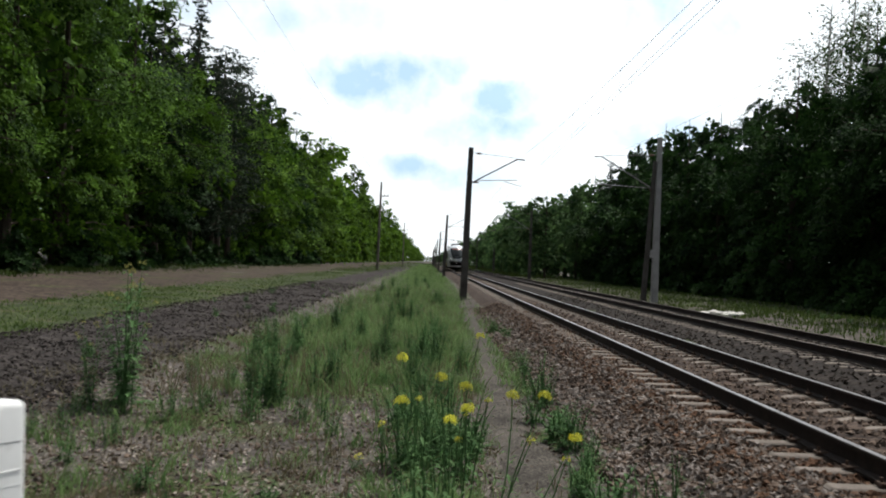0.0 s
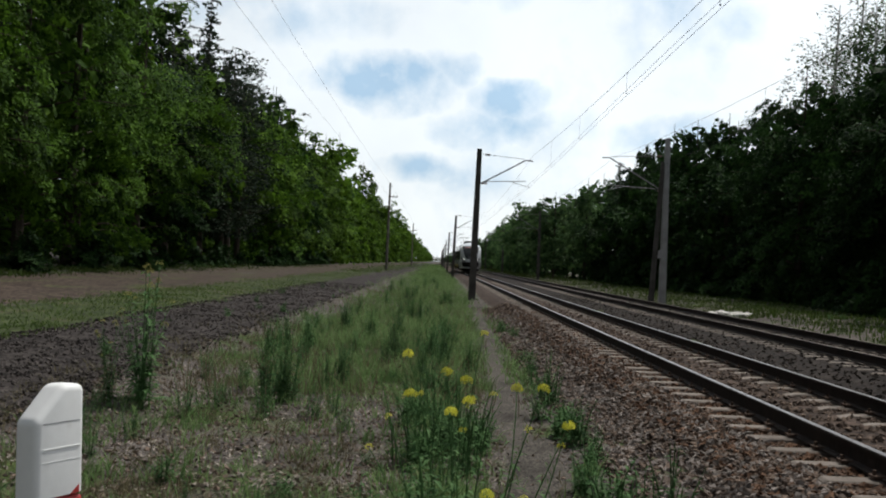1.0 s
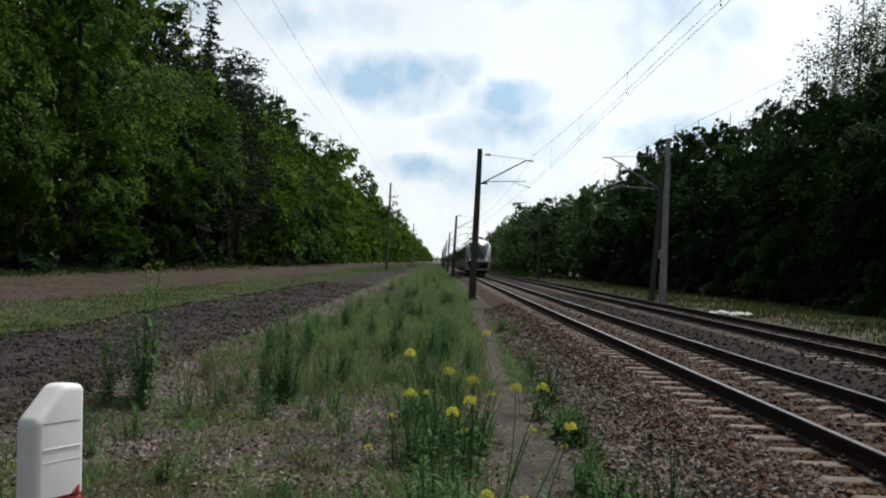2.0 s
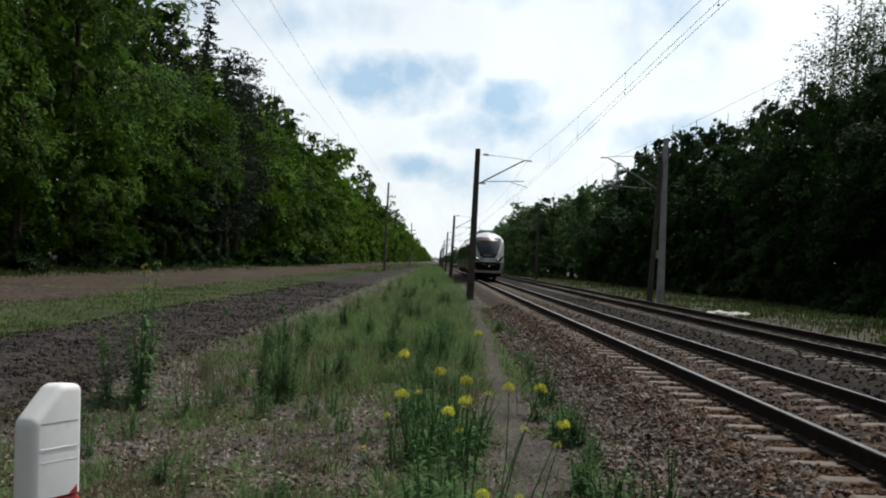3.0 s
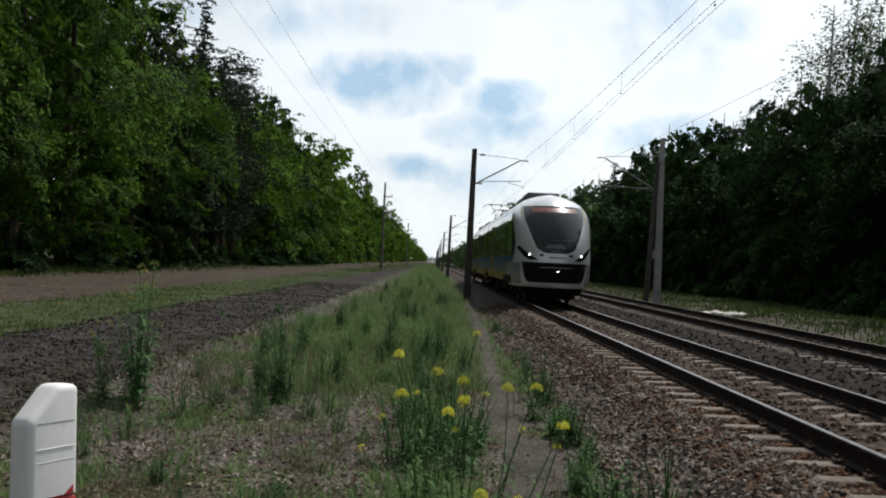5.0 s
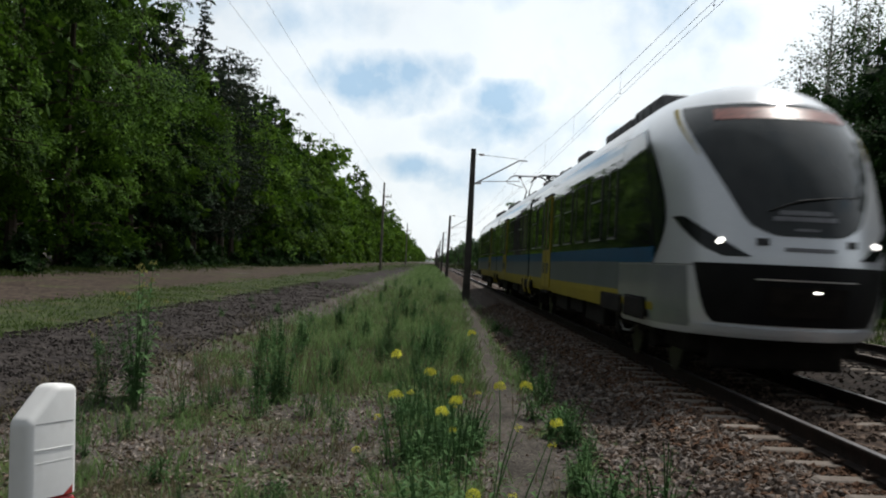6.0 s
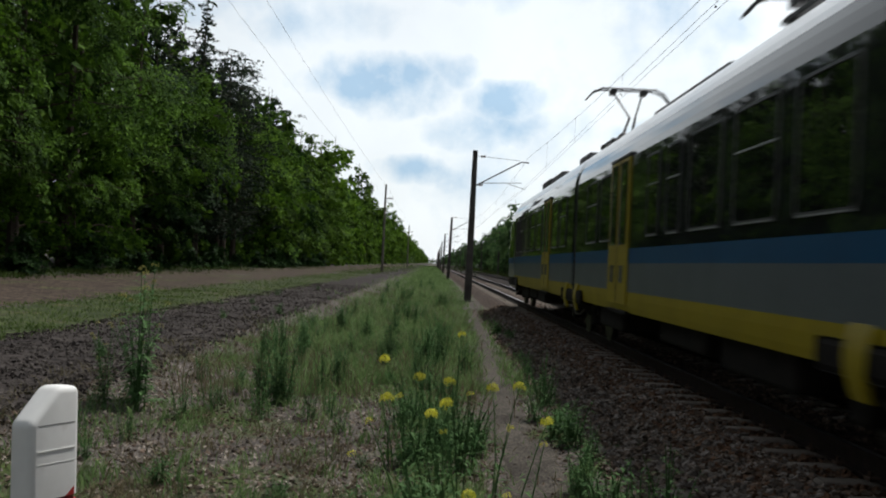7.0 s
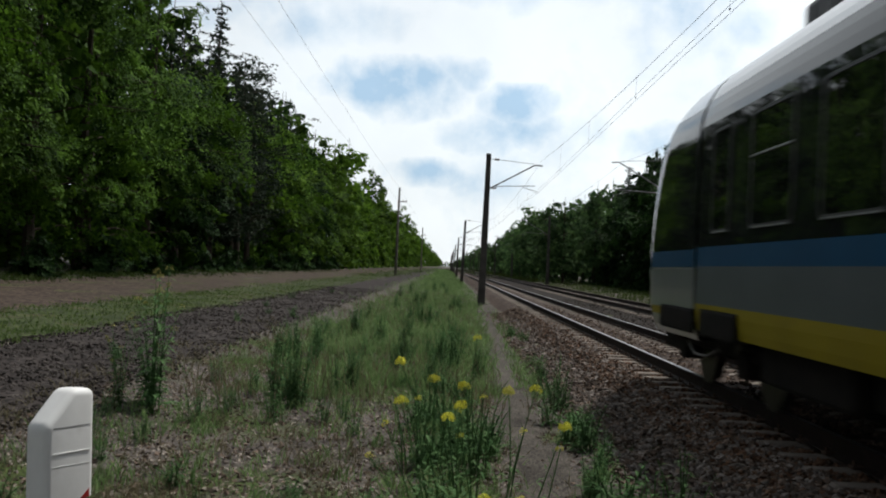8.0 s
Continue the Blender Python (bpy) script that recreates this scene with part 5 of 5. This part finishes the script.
def body_section(train, y0, y1, name="car_body", label=""):
    prof = side_profile()
    ys = [y0, y0 + 0.12, y1 - 0.12, y1]
    verts, faces, mats = [], [], []
    n = len(prof)
    for j, y in enumerate(ys):
        k = 0.985 if j in (0, 3) else 1.0
        verts += [(x * k, y, 0.7 + (z - 0.7) * (0.99 if j in (0, 3) else 1.0)) for x, z in prof]
    for j in range(len(ys) - 1):
        for i in range(n - 1):
            faces.append((j * n + i, j * n + i + 1, (j + 1) * n + i + 1, (j + 1) * n + i))
            mats.append(zone((prof[i][1] + prof[i + 1][1]) / 2))
        faces.append((j * n + n - 1, j * n, (j + 1) * n, (j + 1) * n + n - 1))
        mats.append(5)
    faces.append(tuple(range(n)))
    faces.append(tuple(range(3 * n, 4 * n))[::-1])
    mats += [5, 5]
    me = mesh_of(name, verts, faces, [M["grey"], M["blue"], M["yellow"], M["glass"], M["roof_grey"], M["under"]])
    me.polygons.foreach_set("material_index", mats)
    return piece(name, me, train, label)


def nose(train, at, turn):
    """One end of the train: shell, windscreen, mask, lights. turn: 0 leading, 180 trailing."""
    bm = bmesh.new()
    cols = 32
    grid = []
    for z in [0.58, 0.6, 0.64, 0.7] + spread_rows(0.8, 3.78, 30) + [3.83, 3.87, 3.893]:
        row = [Vector((-half_width(z), BODY_Y, z))] + [skin(-1 + 2 * i / cols, z) for i in range(cols + 1)] + [Vector((half_width(z), BODY_Y, z))]
        for p in row:
            p.y = min(BODY_Y, p.y)
        grid.append([bm.verts.new(p) for p in row])
    for r0, r1 in zip(grid, grid[1:]):
        for i in range(len(r0) - 1):
            bm.faces.new((r0[i], r0[i + 1], r1[i + 1], r1[i]))
    bm.faces.new(grid[-1])
    bm.faces.new(grid[0][::-1])
    bmesh.ops.recalc_face_normals(bm, faces=bm.faces)
    shell = part("nose_shell", bm, M["silver"], train, "silver rounded cab end", True)
    shell.matrix_basis = pose(0, at, 0, 0, 0, turn)

    def screen(z):
        t = (z - 1.74) / 1.66
        e = 0.14 + 0.12 * min(1, t * 12) ** 0.5 + 0.36 * t ** 0.85
        return -e, e
    patch("windscreen", shell, M["screen"], screen, [1.74, 1.75, 1.77, 1.8, 1.86] + spread_rows(1.95, 3.4, 14), 0.012, "dark raked windscreen")
    patch("destination_display", shell, M["display"], lambda z: (-0.40, 0.40), spread_rows(3.17, 3.33, 3), 0.02, "reddish destination display behind the glass")
    patch("coupler_mask", shell, M["mask"], lambda z: (-0.46 - 0.17 * (z - 0.74) ** 0.6, 0.46 + 0.17 * (z - 0.74) ** 0.6), spread_rows(0.74, 1.42, 8), 0.012, "black front mask")
    patch("coupler_panel", shell, M["under"], lambda z: (-0.20, 0.20), spread_rows(0.85, 1.18, 3), 0.05, "dark coupler cover", cols=6)
    patch("trim_line", shell, M["alu"], lambda z: (-0.26, 0.26), [1.245, 1.26], 0.03, "thin bright trim line", cols=8)
    patch("bumper_edge", shell, M["silver"], lambda z: (-0.60, 0.60), spread_rows(0.62, 0.70, 2), 0.03, "silver lower lip")
    for k, (w, z) in enumerate(((0.13, 1.98), (0.16, 1.91), (0.06, 1.80))):
        patch("lettering_bar", shell, M["steel"], lambda z, w=w: (-w - 0.02, w - 0.02), [z, z + (0.05 if k < 2 else 0.028)], 0.018, "pale unreadable lettering", cols=6)
    patch("number_bar", shell, M["steel"], lambda z: (-0.13, 0.13), [1.57, 1.615], 0.010, "grey number strip", cols=6)
    bm = bmesh.new()
    tube(bm, [skin(-0.20, 2.02, 0.03), skin(-0.05, 2.14, 0.04), skin(0.08, 2.18, 0.04), skin(0.30, 2.22, 0.03)], [0.012, 0.016, 0.012, 0.008], 6)
    part("wiper", bm, M["frame"], shell, "black windscreen wiper")
    for s in (-1, 1):
        def lamp_area(z, s=s):
            t = (z - 1.50) / 0.46
            return tuple(sorted((s * (0.29 + 0.36 * t), s * (0.43 + 0.31 * t ** 0.7)), key=abs))
        patch("headlight", shell, M["glass"], lamp_area, spread_rows(1.50, 1.96, 6), 0.014, "dark swept-back headlight glass", cols=6)
        patch("camera_lens", shell, M["frame"], lambda z, s=s: (s * 0.235 - 0.03, s * 0.235 + 0.03), spread_rows(1.63, 1.71, 2), 0.016, "small black sensor", cols=3)
        if turn == 0:
            bm = bmesh.new()
            bmesh.ops.create_icosphere(bm, subdivisions=2, radius=0.042, matrix=Matrix.Translation(skin(s * 0.445, 1.67, -0.005)))
            part("lamp", bm, M["lamp"], shell, "lit white headlamp")
        patch("pillar_stripe", shell, M["yellow"], lambda z, s=s: (s * (screen(z)[1] + 0.03), s * (screen(z)[1] + 0.03 + 0.035 * (z - 2.7) / 0.7)), spread_rows(2.72, 3.4, 6), 0.010, "thin yellow line", cols=2)

        def cab_glass(z, s=s):
            t = (z - 1.42) / 1.80
            return s * (0.80 + 0.17 * (1 - min(1, t * 3)) ** 2 + 0.15 * max(0, (t - 0.35) / 0.65) ** 1.6), s * 1.0
        patch("cab_side_glass", shell, M["glass"], cab_glass, spread_rows(1.42, 3.2, 14), 0.012, "dark curved cab side glass", cols=8, tail=True)
        patch("body_seam", shell, M["under"], lambda z, s=s: (s * 0.50, s * 0.99), [1.385, 1.393], 0.004, "", cols=10)
        patch("lower_shell", shell, M["cab_grey"], lambda z, s=s: (s * (0.60 + 0.06 * (z - 0.7)), s * 1.0), spread_rows(0.66, 1.375, 6), 0.003, "grey lower cab side", cols=10, tail=True)
        patch("side_stripe", shell, M["blue"], lambda z, s=s: (s * (0.96 - 0.1 * (z - 1.4)), s * 1.0), spread_rows(1.40, 1.6, 2), 0.016, "blue stripe end", cols=3, tail=True)
        patch("skirt_stripe", shell, M["yellow"], lambda z, s=s: (s * 0.93, s * 1.0), spread_rows(0.80, 0.90, 2), 0.008, "yellow skirt end", cols=3, tail=True)
    bm = bmesh.new()
    box(bm, (-0.8, 1.0, 0.18), (0.8, 1.2, 0.60), 0.05)
    # block added to keep the gap under the nose in shadow
    box(bm, (-1.05, 1.2, 0.34), (1.05, 2.4, 0.62), 0.05)
    part("snow_plough", bm, M["under"], shell, "dark steel snow plough, with a block filling the shadow behind it")
    if turn == 0:
        bm = bmesh.new()
        bmesh.ops.create_icosphere(bm, subdivisions=2, radius=0.018, matrix=Matrix.Translation(skin(0.03, 1.13, 0.06)) @ Matrix.Diagonal((1.6, 1, 0.8, 1)))
        part("lamp", bm, M["lamp"], shell, "small lit lamp on the coupler cover")
    return shell


def ring_mesh(w, h, r, t, depth):
    """A rounded rectangular frame standing on the x = 0 plane, w along y and h up."""
    bm = bmesh.new()

    def outline(w, h, r):
        pts = []
        for cx, cz, a0 in ((w / 2 - r, h / 2 - r, 0), (-w / 2 + r, h / 2 - r, 90), (-w / 2 + r, -h / 2 + r, 180), (w / 2 - r, -h / 2 + r, 270)):
            for k in range(5):
                a = radians(a0 + 22.5 * k)
                pts.append((cx + r * math.cos(a), cz + r * math.sin(a)))
        return pts
    o, i = outline(w, h, r), outline(w - 2 * t, h - 2 * t, max(0.01, r - t))
    n = len(o)
    A = [bm.verts.new((depth, y, z)) for y, z in o]
    B = [bm.verts.new((depth, y, z)) for y, z in i]
    C = [bm.verts.new((0, y, z)) for y, z in o]
    D = [bm.verts.new((0, y, z)) for y, z in i]
    for k in range(n):
        q = (k + 1) % n
        bm.faces.new((A[k], A[q], B[q], B[k]))
        bm.faces.new((A[k], C[k], C[q], A[q]))
        bm.faces.new((B[k], B[q], D[q], D[k]))
    bmesh.ops.recalc_face_normals(bm, faces=bm.faces)
    me = bpy.data.meshes.new("window")
    bm.to_mesh(me)
    bm.free()
    me.materials.append(M["trim"])
    pane = bpy.data.meshes.new("pane")
    bm = bmesh.new()
    box(bm, (-0.004, -w / 2 + t, -h / 2 + t), (depth * 0.4, w / 2 - t, h / 2 - t), 0.004)
    bm.to_mesh(pane)
    bm.free()
    pane.materials.append(M["pane"])
    return me, pane


def small_box(name, lo, hi, material, bevel=0.0):
    bm = bmesh.new()
    box(bm, lo, hi, bevel)
    me = bpy.data.meshes.new(name)
    bm.to_mesh(me)
    bm.free()
    me.materials.append(material)
    return me


def bogie(train, y, end, wheel_me):
    """A two-axle bogie with its frame, axle boxes and springs."""
    b = part("bogie_frame", *bogie_frame(), train, "dark grimy bogie frame")
    b.matrix_basis = pose(0, y, 0)
    for dy in (-1.3, 1.3):
        for s in (-1, 1):
            piece("wheel", wheel_me, b, m=pose(s * 0.75, dy, 0.42))
            bm = bmesh.new()
            box(bm, (s * 1.02 - 0.13, dy - 0.17, 0.28), (s * 1.02 + 0.13, dy + 0.17, 0.56), 0.04)
            part("axle_box", bm, M["under"], b)
            bm = bmesh.new()
            tube(bm, [(s * 1.02, dy + 0.3, 0.5), (s * 1.02, dy + 0.3, 0.72)], 0.10, 8)
            part("spring", bm, M["wheel"], b)
    for s in (-1, 1):
        bm = bmesh.new()
        tube(bm, [(s * 1.20, -0.75, 0.54), (s * 1.22, -0.25, 0.42), (s * 1.22, 0.3, 0.40), (s * 1.20, 0.75, 0.52)], 0.02, 6)
        part("damper", bm, M["wheel"], b, "bright steel damper rod")


def bogie_frame():
    bm = bmesh.new()
    for s in (-1, 1):
        box(bm, (s * 1.0 - 0.09, -1.7, 0.46), (s * 1.0 + 0.09, 1.7, 0.62), 0.03)
    box(bm, (-1.0, -0.3, 0.40), (1.0, 0.3, 0.66), 0.03)
    box(bm, (-0.85, -1.75, 0.30), (0.85, -1.6, 0.5), 0.03)
    box(bm, (-0.85, 1.6, 0.30), (0.85, 1.75, 0.5), 0.03)
    return bm, M["under"]


def pantograph(train, y, raised):
    p = part("pantograph_base", *panto_base(), train, "dark steel pantograph base")
    p.matrix_basis = pose(0, y, ZROOF + 0.14)
    top = 5.33 - ZROOF - 0.14 if raised else 0.32
    knee = 0.85 if raised else 1.0
    kz = top * 0.45 if raised else 0.18
    bm = bmesh.new()
    for s in (-1, 1):
        tube(bm, [(s * 0.12, 0.55, 0.05), (s * 0.06, 0.55 - knee, kz)], 0.028, 6)
    part("lower_arm", bm, M["frame"], p)
    bm = bmesh.new()
    for s in (-1, 1):
        tube(bm, [(s * 0.06, 0.55 - knee, kz), (s * 0.32, 0.35 if raised else 0.7, top - 0.08)], 0.02, 6)
    part("upper_arm", bm, M["frame"], p)
    bm = bmesh.new()
    yy = 0.35 if raised else 0.7
    for dy in (-0.14, 0.14):
        tube(bm, [(-0.93, yy + dy * 0.4, top - 0.26), (-0.78, yy + dy * 0.8, top - 0.08), (-0.58, yy + dy, top), (0.58, yy + dy, top), (0.78, yy + dy * 0.8, top - 0.08), (0.93, yy + dy * 0.4, top - 0.26)], 0.020, 6)
    for s in (-1, 1):
        box(bm, (s * 0.34 - 0.06, yy - 0.16, top - 0.12), (s * 0.34 + 0.06, yy + 0.16, top - 0.02), 0.01)
    part("collector_head", bm, M["frame"], p)


def panto_base():
    bm = bmesh.new()
    for x in (-0.45, 0.45):
        box(bm, (x - 0.04, -0.8, 0.0), (x + 0.04, 0.8, 0.06), 0.01)
    for y in (-0.75, 0.55):
        box(bm, (-0.5, y - 0.04, 0.0), (0.5, y + 0.04, 0.07), 0.01)
        for x in (-0.45, 0.45):
            tube(bm, [(x, y, -0.2), (x, y, 0.02)], [0.07, 0.05], 8)
    return bm, M["frame"]


def build_train():
    train = tagged(empty("train", TRACK[0], 0, 0), "low silver, blue and yellow electric train with dark windows", "train")
    nose(train, 0, 0)
    nose(train, LEN, 180)
    for y0, y1 in ((BODY_Y, J1 - 0.16), (J1 + 0.16, J2 - 0.16), (J2 + 0.16, LEN - BODY_Y)):
        body_section(train, y0, y1, "car_body")
    # joints between the cars
    for y in (J1, J2):
        bm = bmesh.new()
        rings = []
        for i in range(19):
            k = 0.08 if i % 2 else 0.03
            yy = y - 0.2 + 0.4 * i / 18
            rings.append([bm.verts.new(p) for p in ((-HALF + k, yy, 0.62), (HALF - k, yy, 0.62), (HALF - k, yy, 3.05), (HALF - k - 0.28, yy, 3.5 - k), (-HALF + k + 0.28, yy, 3.5 - k), (-HALF + k, yy, 3.05))])
        for r0, r1 in zip(rings, rings[1:]):
            for i in range(6):
                bm.faces.new((r0[i], r0[(i + 1) % 6], r1[(i + 1) % 6], r1[i]))
        bmesh.ops.recalc_face_normals(bm, faces=bm.faces)
        part("gangway_bellows", bm, M["frame"], train, "black rubber gangway bellows")
        for sx in (-1, 1):
            bm = bmesh.new()
            tube(bm, [(sx * 0.5, y - 0.5, ZROOF - 0.05), (sx * 0.5, y - 0.2, ZROOF + 0.12), (sx * 0.5, y + 0.3, ZROOF + 0.12), (sx * 0.5, y + 0.5, ZROOF - 0.05)], 0.04, 6)
            part("roof_cable", bm, M["frame"], train, "black cable over the joint")
        for s in (-1, 1):
            for k in (-1, 1):
                bm = bmesh.new()
                rows = []
                for i in range(7):
                    z = 1.02 - 0.5 * i / 6
                    out = 0.05 * math.sin(i / 6 * math.pi)
                    rows.append([bm.verts.new((s * (HALF + 0.012 + out), y + k * q, z)) for q in (0.55 + 0.06 * (i / 6) ** 2, 0.93 - 0.08 * (i / 6) ** 2)])
                for a, b in zip(rows, rows[1:]):
                    bm.faces.new((a[0], a[1], b[1], b[0]))
                r = bmesh.ops.extrude_face_region(bm, geom=bm.faces[:])
                bmesh.ops.translate(bm, vec=(-s * 0.04, 0, 0), verts=[v for v in r["geom"] if isinstance(v, bmesh.types.BMVert)])
                bmesh.ops.recalc_face_normals(bm, faces=bm.faces)
                part("bogie_fairing", bm, M["yellow"], train, "curved yellow bogie fairing", True)
    # windows
    kinds = {}
    bars = small_box("vent_bar", (0.0, -0.5, -0.008), (0.018, 0.5, 0.008), M["trim_light"])
    ends = [(5.15, 0.7), (6.8, 1.2), (8.65, 1.25), (10.5, 1.25), (12.35, 1.15), (15.95, 1.2), (17.5, 1.05)]
    wins = [(y - 0.3, w) for y, w in ends] + [(LEN - y, w) for y, w in ends] + [(J1 + y, w) for y, w in ((1.5, 1.2), (3.15, 1.25), (4.85, 1.3), (6.25, 0.7), (7.4, 0.7), (11.05, 1.05), (12.55, 1.2))]
    for s in (-1, 1):
        for k, (y, w) in enumerate(wins):
            if w not in kinds:
                kinds[w] = ring_mesh(w, 1.08, 0.09, 0.03, 0.016)
            fr, pane = kinds[w]
            zc = 2.30
            o = piece("window", fr, train, "tinted window in a grey frame", m=pose(s * (HALF + 0.002), y, zc, 0, 0, 0 if s > 0 else 180))
            piece("pane", pane, o)
            if k % 7 in (1, 3, 4, 6):
                b = piece("vent_bar", bars, o, "bright vent bar", m=pose(0.004, 0, 0.13))
                b.scale = (1, w - 0.08, 1)
            b = piece("sill_line", bars, o, "thin bright sill line", m=pose(0.004, 0, -0.535))
            b.scale = (1, w - 0.12, 0.8)
    # doors
    leaf_me = small_box("door", (0.0, -0.80, 0.0), (0.022, 0.80, 2.16), M["yellow"], 0.012)
    glass_me = small_box("door_pane", (0.0, -0.24, 0.0), (0.012, 0.24, 1.22), M["pane"], 0.02)
    low_me = small_box("door_pane", (0.0, -0.10, 0.0), (0.010, 0.10, 0.26), M["grey"], 0.02)
    seam_me = small_box("door_seam", (0.0, -0.012, 0.0), (0.01, 0.012, 2.1), M["frame"])
    for s in (-1, 1):
        for y in (13.9, J2 - 5.05, LEN - 14.2):
            d = piece("door", leaf_me, train, "yellow double door", m=pose(s * HALF, y, 0.80, 0, 0, 0 if s > 0 else 180))
            for dy in (-0.39, 0.39):
                piece("door_pane", glass_me, d, m=pose(0.018, dy, 0.88))
                piece("door_panel", low_me, d, m=pose(0.018, dy, 0.32))
            piece("door_seam", seam_me, d, m=pose(0.018, 0, 0.04))
            bm = bmesh.new()
            box(bm, (s * HALF - 0.03, y - 0.84, 2.97), (s * HALF + 0.02, y + 0.84, 3.01), 0.004)
            part("door_header", bm, M["frame"], train)
            bm = bmesh.new()
            box(bm, (s * HALF - 0.02, y - 0.80, 0.66), (s * HALF + 0.05, y + 0.80, 0.72), 0.01)
            part("door_step", bm, M["under"], train)
    # roof equipment
    for sgn, base in ((1, 0.0), (-1, LEN)):
        for a, b, w, h in ((5.2, 7.4, 0.62, 0.22), (7.7, 10.5, 0.62, 0.18), (13.6, 15.2, 0.55, 0.22)):
            ya, yb = sorted((base + sgn * a, base + sgn * b))
            bm = bmesh.new()
            box(bm, (-w, ya, ZROOF - 0.25), (w, yb, ZROOF + h), 0.06)
            for k in range(4):
                yy = ya + (yb - ya) * (k + 0.5) / 4
                box(bm, (-w - 0.02, yy - 0.05, ZROOF - 0.1), (w + 0.02, yy + 0.05, ZROOF + h - 0.06), 0.01)
            part("roof_unit", bm, M["roof_dark"], train, "dark grey roof equipment box")
    for y0, y1 in ((20.4, 21.6), (25.6, 30.0), (16.4, 18.2)):
        bm = bmesh.new()
        box(bm, (-0.6, y0, ZROOF - 0.2), (0.6, y1, ZROOF + 0.07), 0.04)
        part("roof_unit", bm, M["roof_dark"], train, "dark grey roof equipment box")
    pantograph(train, 35.5, True)
    pantograph(train, 23.2, False)
    # running gear
    bm = bmesh.new()
    for r, d in ((0.42, 0.10), (0.45, 0.035)):
        q = bmesh.ops.create_cone(bm, cap_ends=True, segments=24, radius1=r, radius2=r, depth=d)
        bmesh.ops.transform(bm, matrix=pose(-0.05 if r > 0.43 else 0, 0, 0, 0, 90, 0), verts=q["verts"])
    wheel_me = bpy.data.meshes.new("wheel")
    bm.to_mesh(wheel_me)
    bm.free()
    wheel_me.materials.append(M["wheel"])
    for y in (4.0, J1, J2, LEN - 4.0):
        bogie(train, y, y, wheel_me)
    # solid dark panels on the skirt stand for the shaded wheel openings
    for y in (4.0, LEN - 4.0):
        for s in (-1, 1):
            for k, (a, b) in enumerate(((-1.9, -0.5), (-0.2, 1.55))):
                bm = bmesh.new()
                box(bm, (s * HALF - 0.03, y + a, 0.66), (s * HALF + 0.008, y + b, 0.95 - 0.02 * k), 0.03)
                part("bogie_opening", bm, M["under"], train, "dark panel for the shaded opening over the wheels")
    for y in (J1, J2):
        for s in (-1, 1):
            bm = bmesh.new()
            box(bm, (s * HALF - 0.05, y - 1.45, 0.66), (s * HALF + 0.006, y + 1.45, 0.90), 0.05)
            part("bogie_opening", bm, M["under"], train, "dark panel for the shaded opening over the wheels")
    for a, b, lo in ((6.2, 8.2, 0.34), (8.6, 10.4, 0.42), (10.9, 12.9, 0.36), (21.0, 23.2, 0.36), (23.8, 26.0, 0.42), (28.6, 30.8, 0.36), (LEN - 8.4, LEN - 6.2, 0.34), (LEN - 11.0, LEN - 8.8, 0.42), (LEN - 13, LEN - 11.2, 0.38)):
        bm = bmesh.new()
        box(bm, (-1.22, a, lo), (1.22, b, 0.72), 0.04)
        part("underfloor_box", bm, M["under"], train, "dark underfloor equipment box")
    return train


TRAIN = build_train()


def motions():
    # the train runs past, slowing a little
    walk(TRAIN, [(t, pose(TRACK[0], y, 0)) for t, y in ((0, 155.6), (1.5, 119.2), (3.0, 83.0), (4.5, 46.9), (6.0, 11.35), (6.5, -0.3), (7.0, -12.7), (7.5, -24.75), (8.0, -36.95))])
    # the plants sway, and lean over in the train's wind
    sway = ((0, 2.5), (0.5, 2), (1.0, 4), (1.5, 6), (2.2, 3), (3.0, 5), (3.5, 4), (4.0, 9.5), (4.5, 3.5), (5.2, 5), (6.0, 6.6), (6.5, 18), (7.0, 10), (7.5, 1), (8.0, 9.5))
    for k, ob in enumerate(MUSTARD):
        rng = random.Random(k)
        x, y, z = ob.location
        g = rng.uniform(0.8, 1.15)
        walk(ob, [(t, pose(x, y, z, rng.uniform(-1.5, 1.5), -a * g + rng.uniform(-0.8, 0.8), 0)) for t, a in sway])


motions()
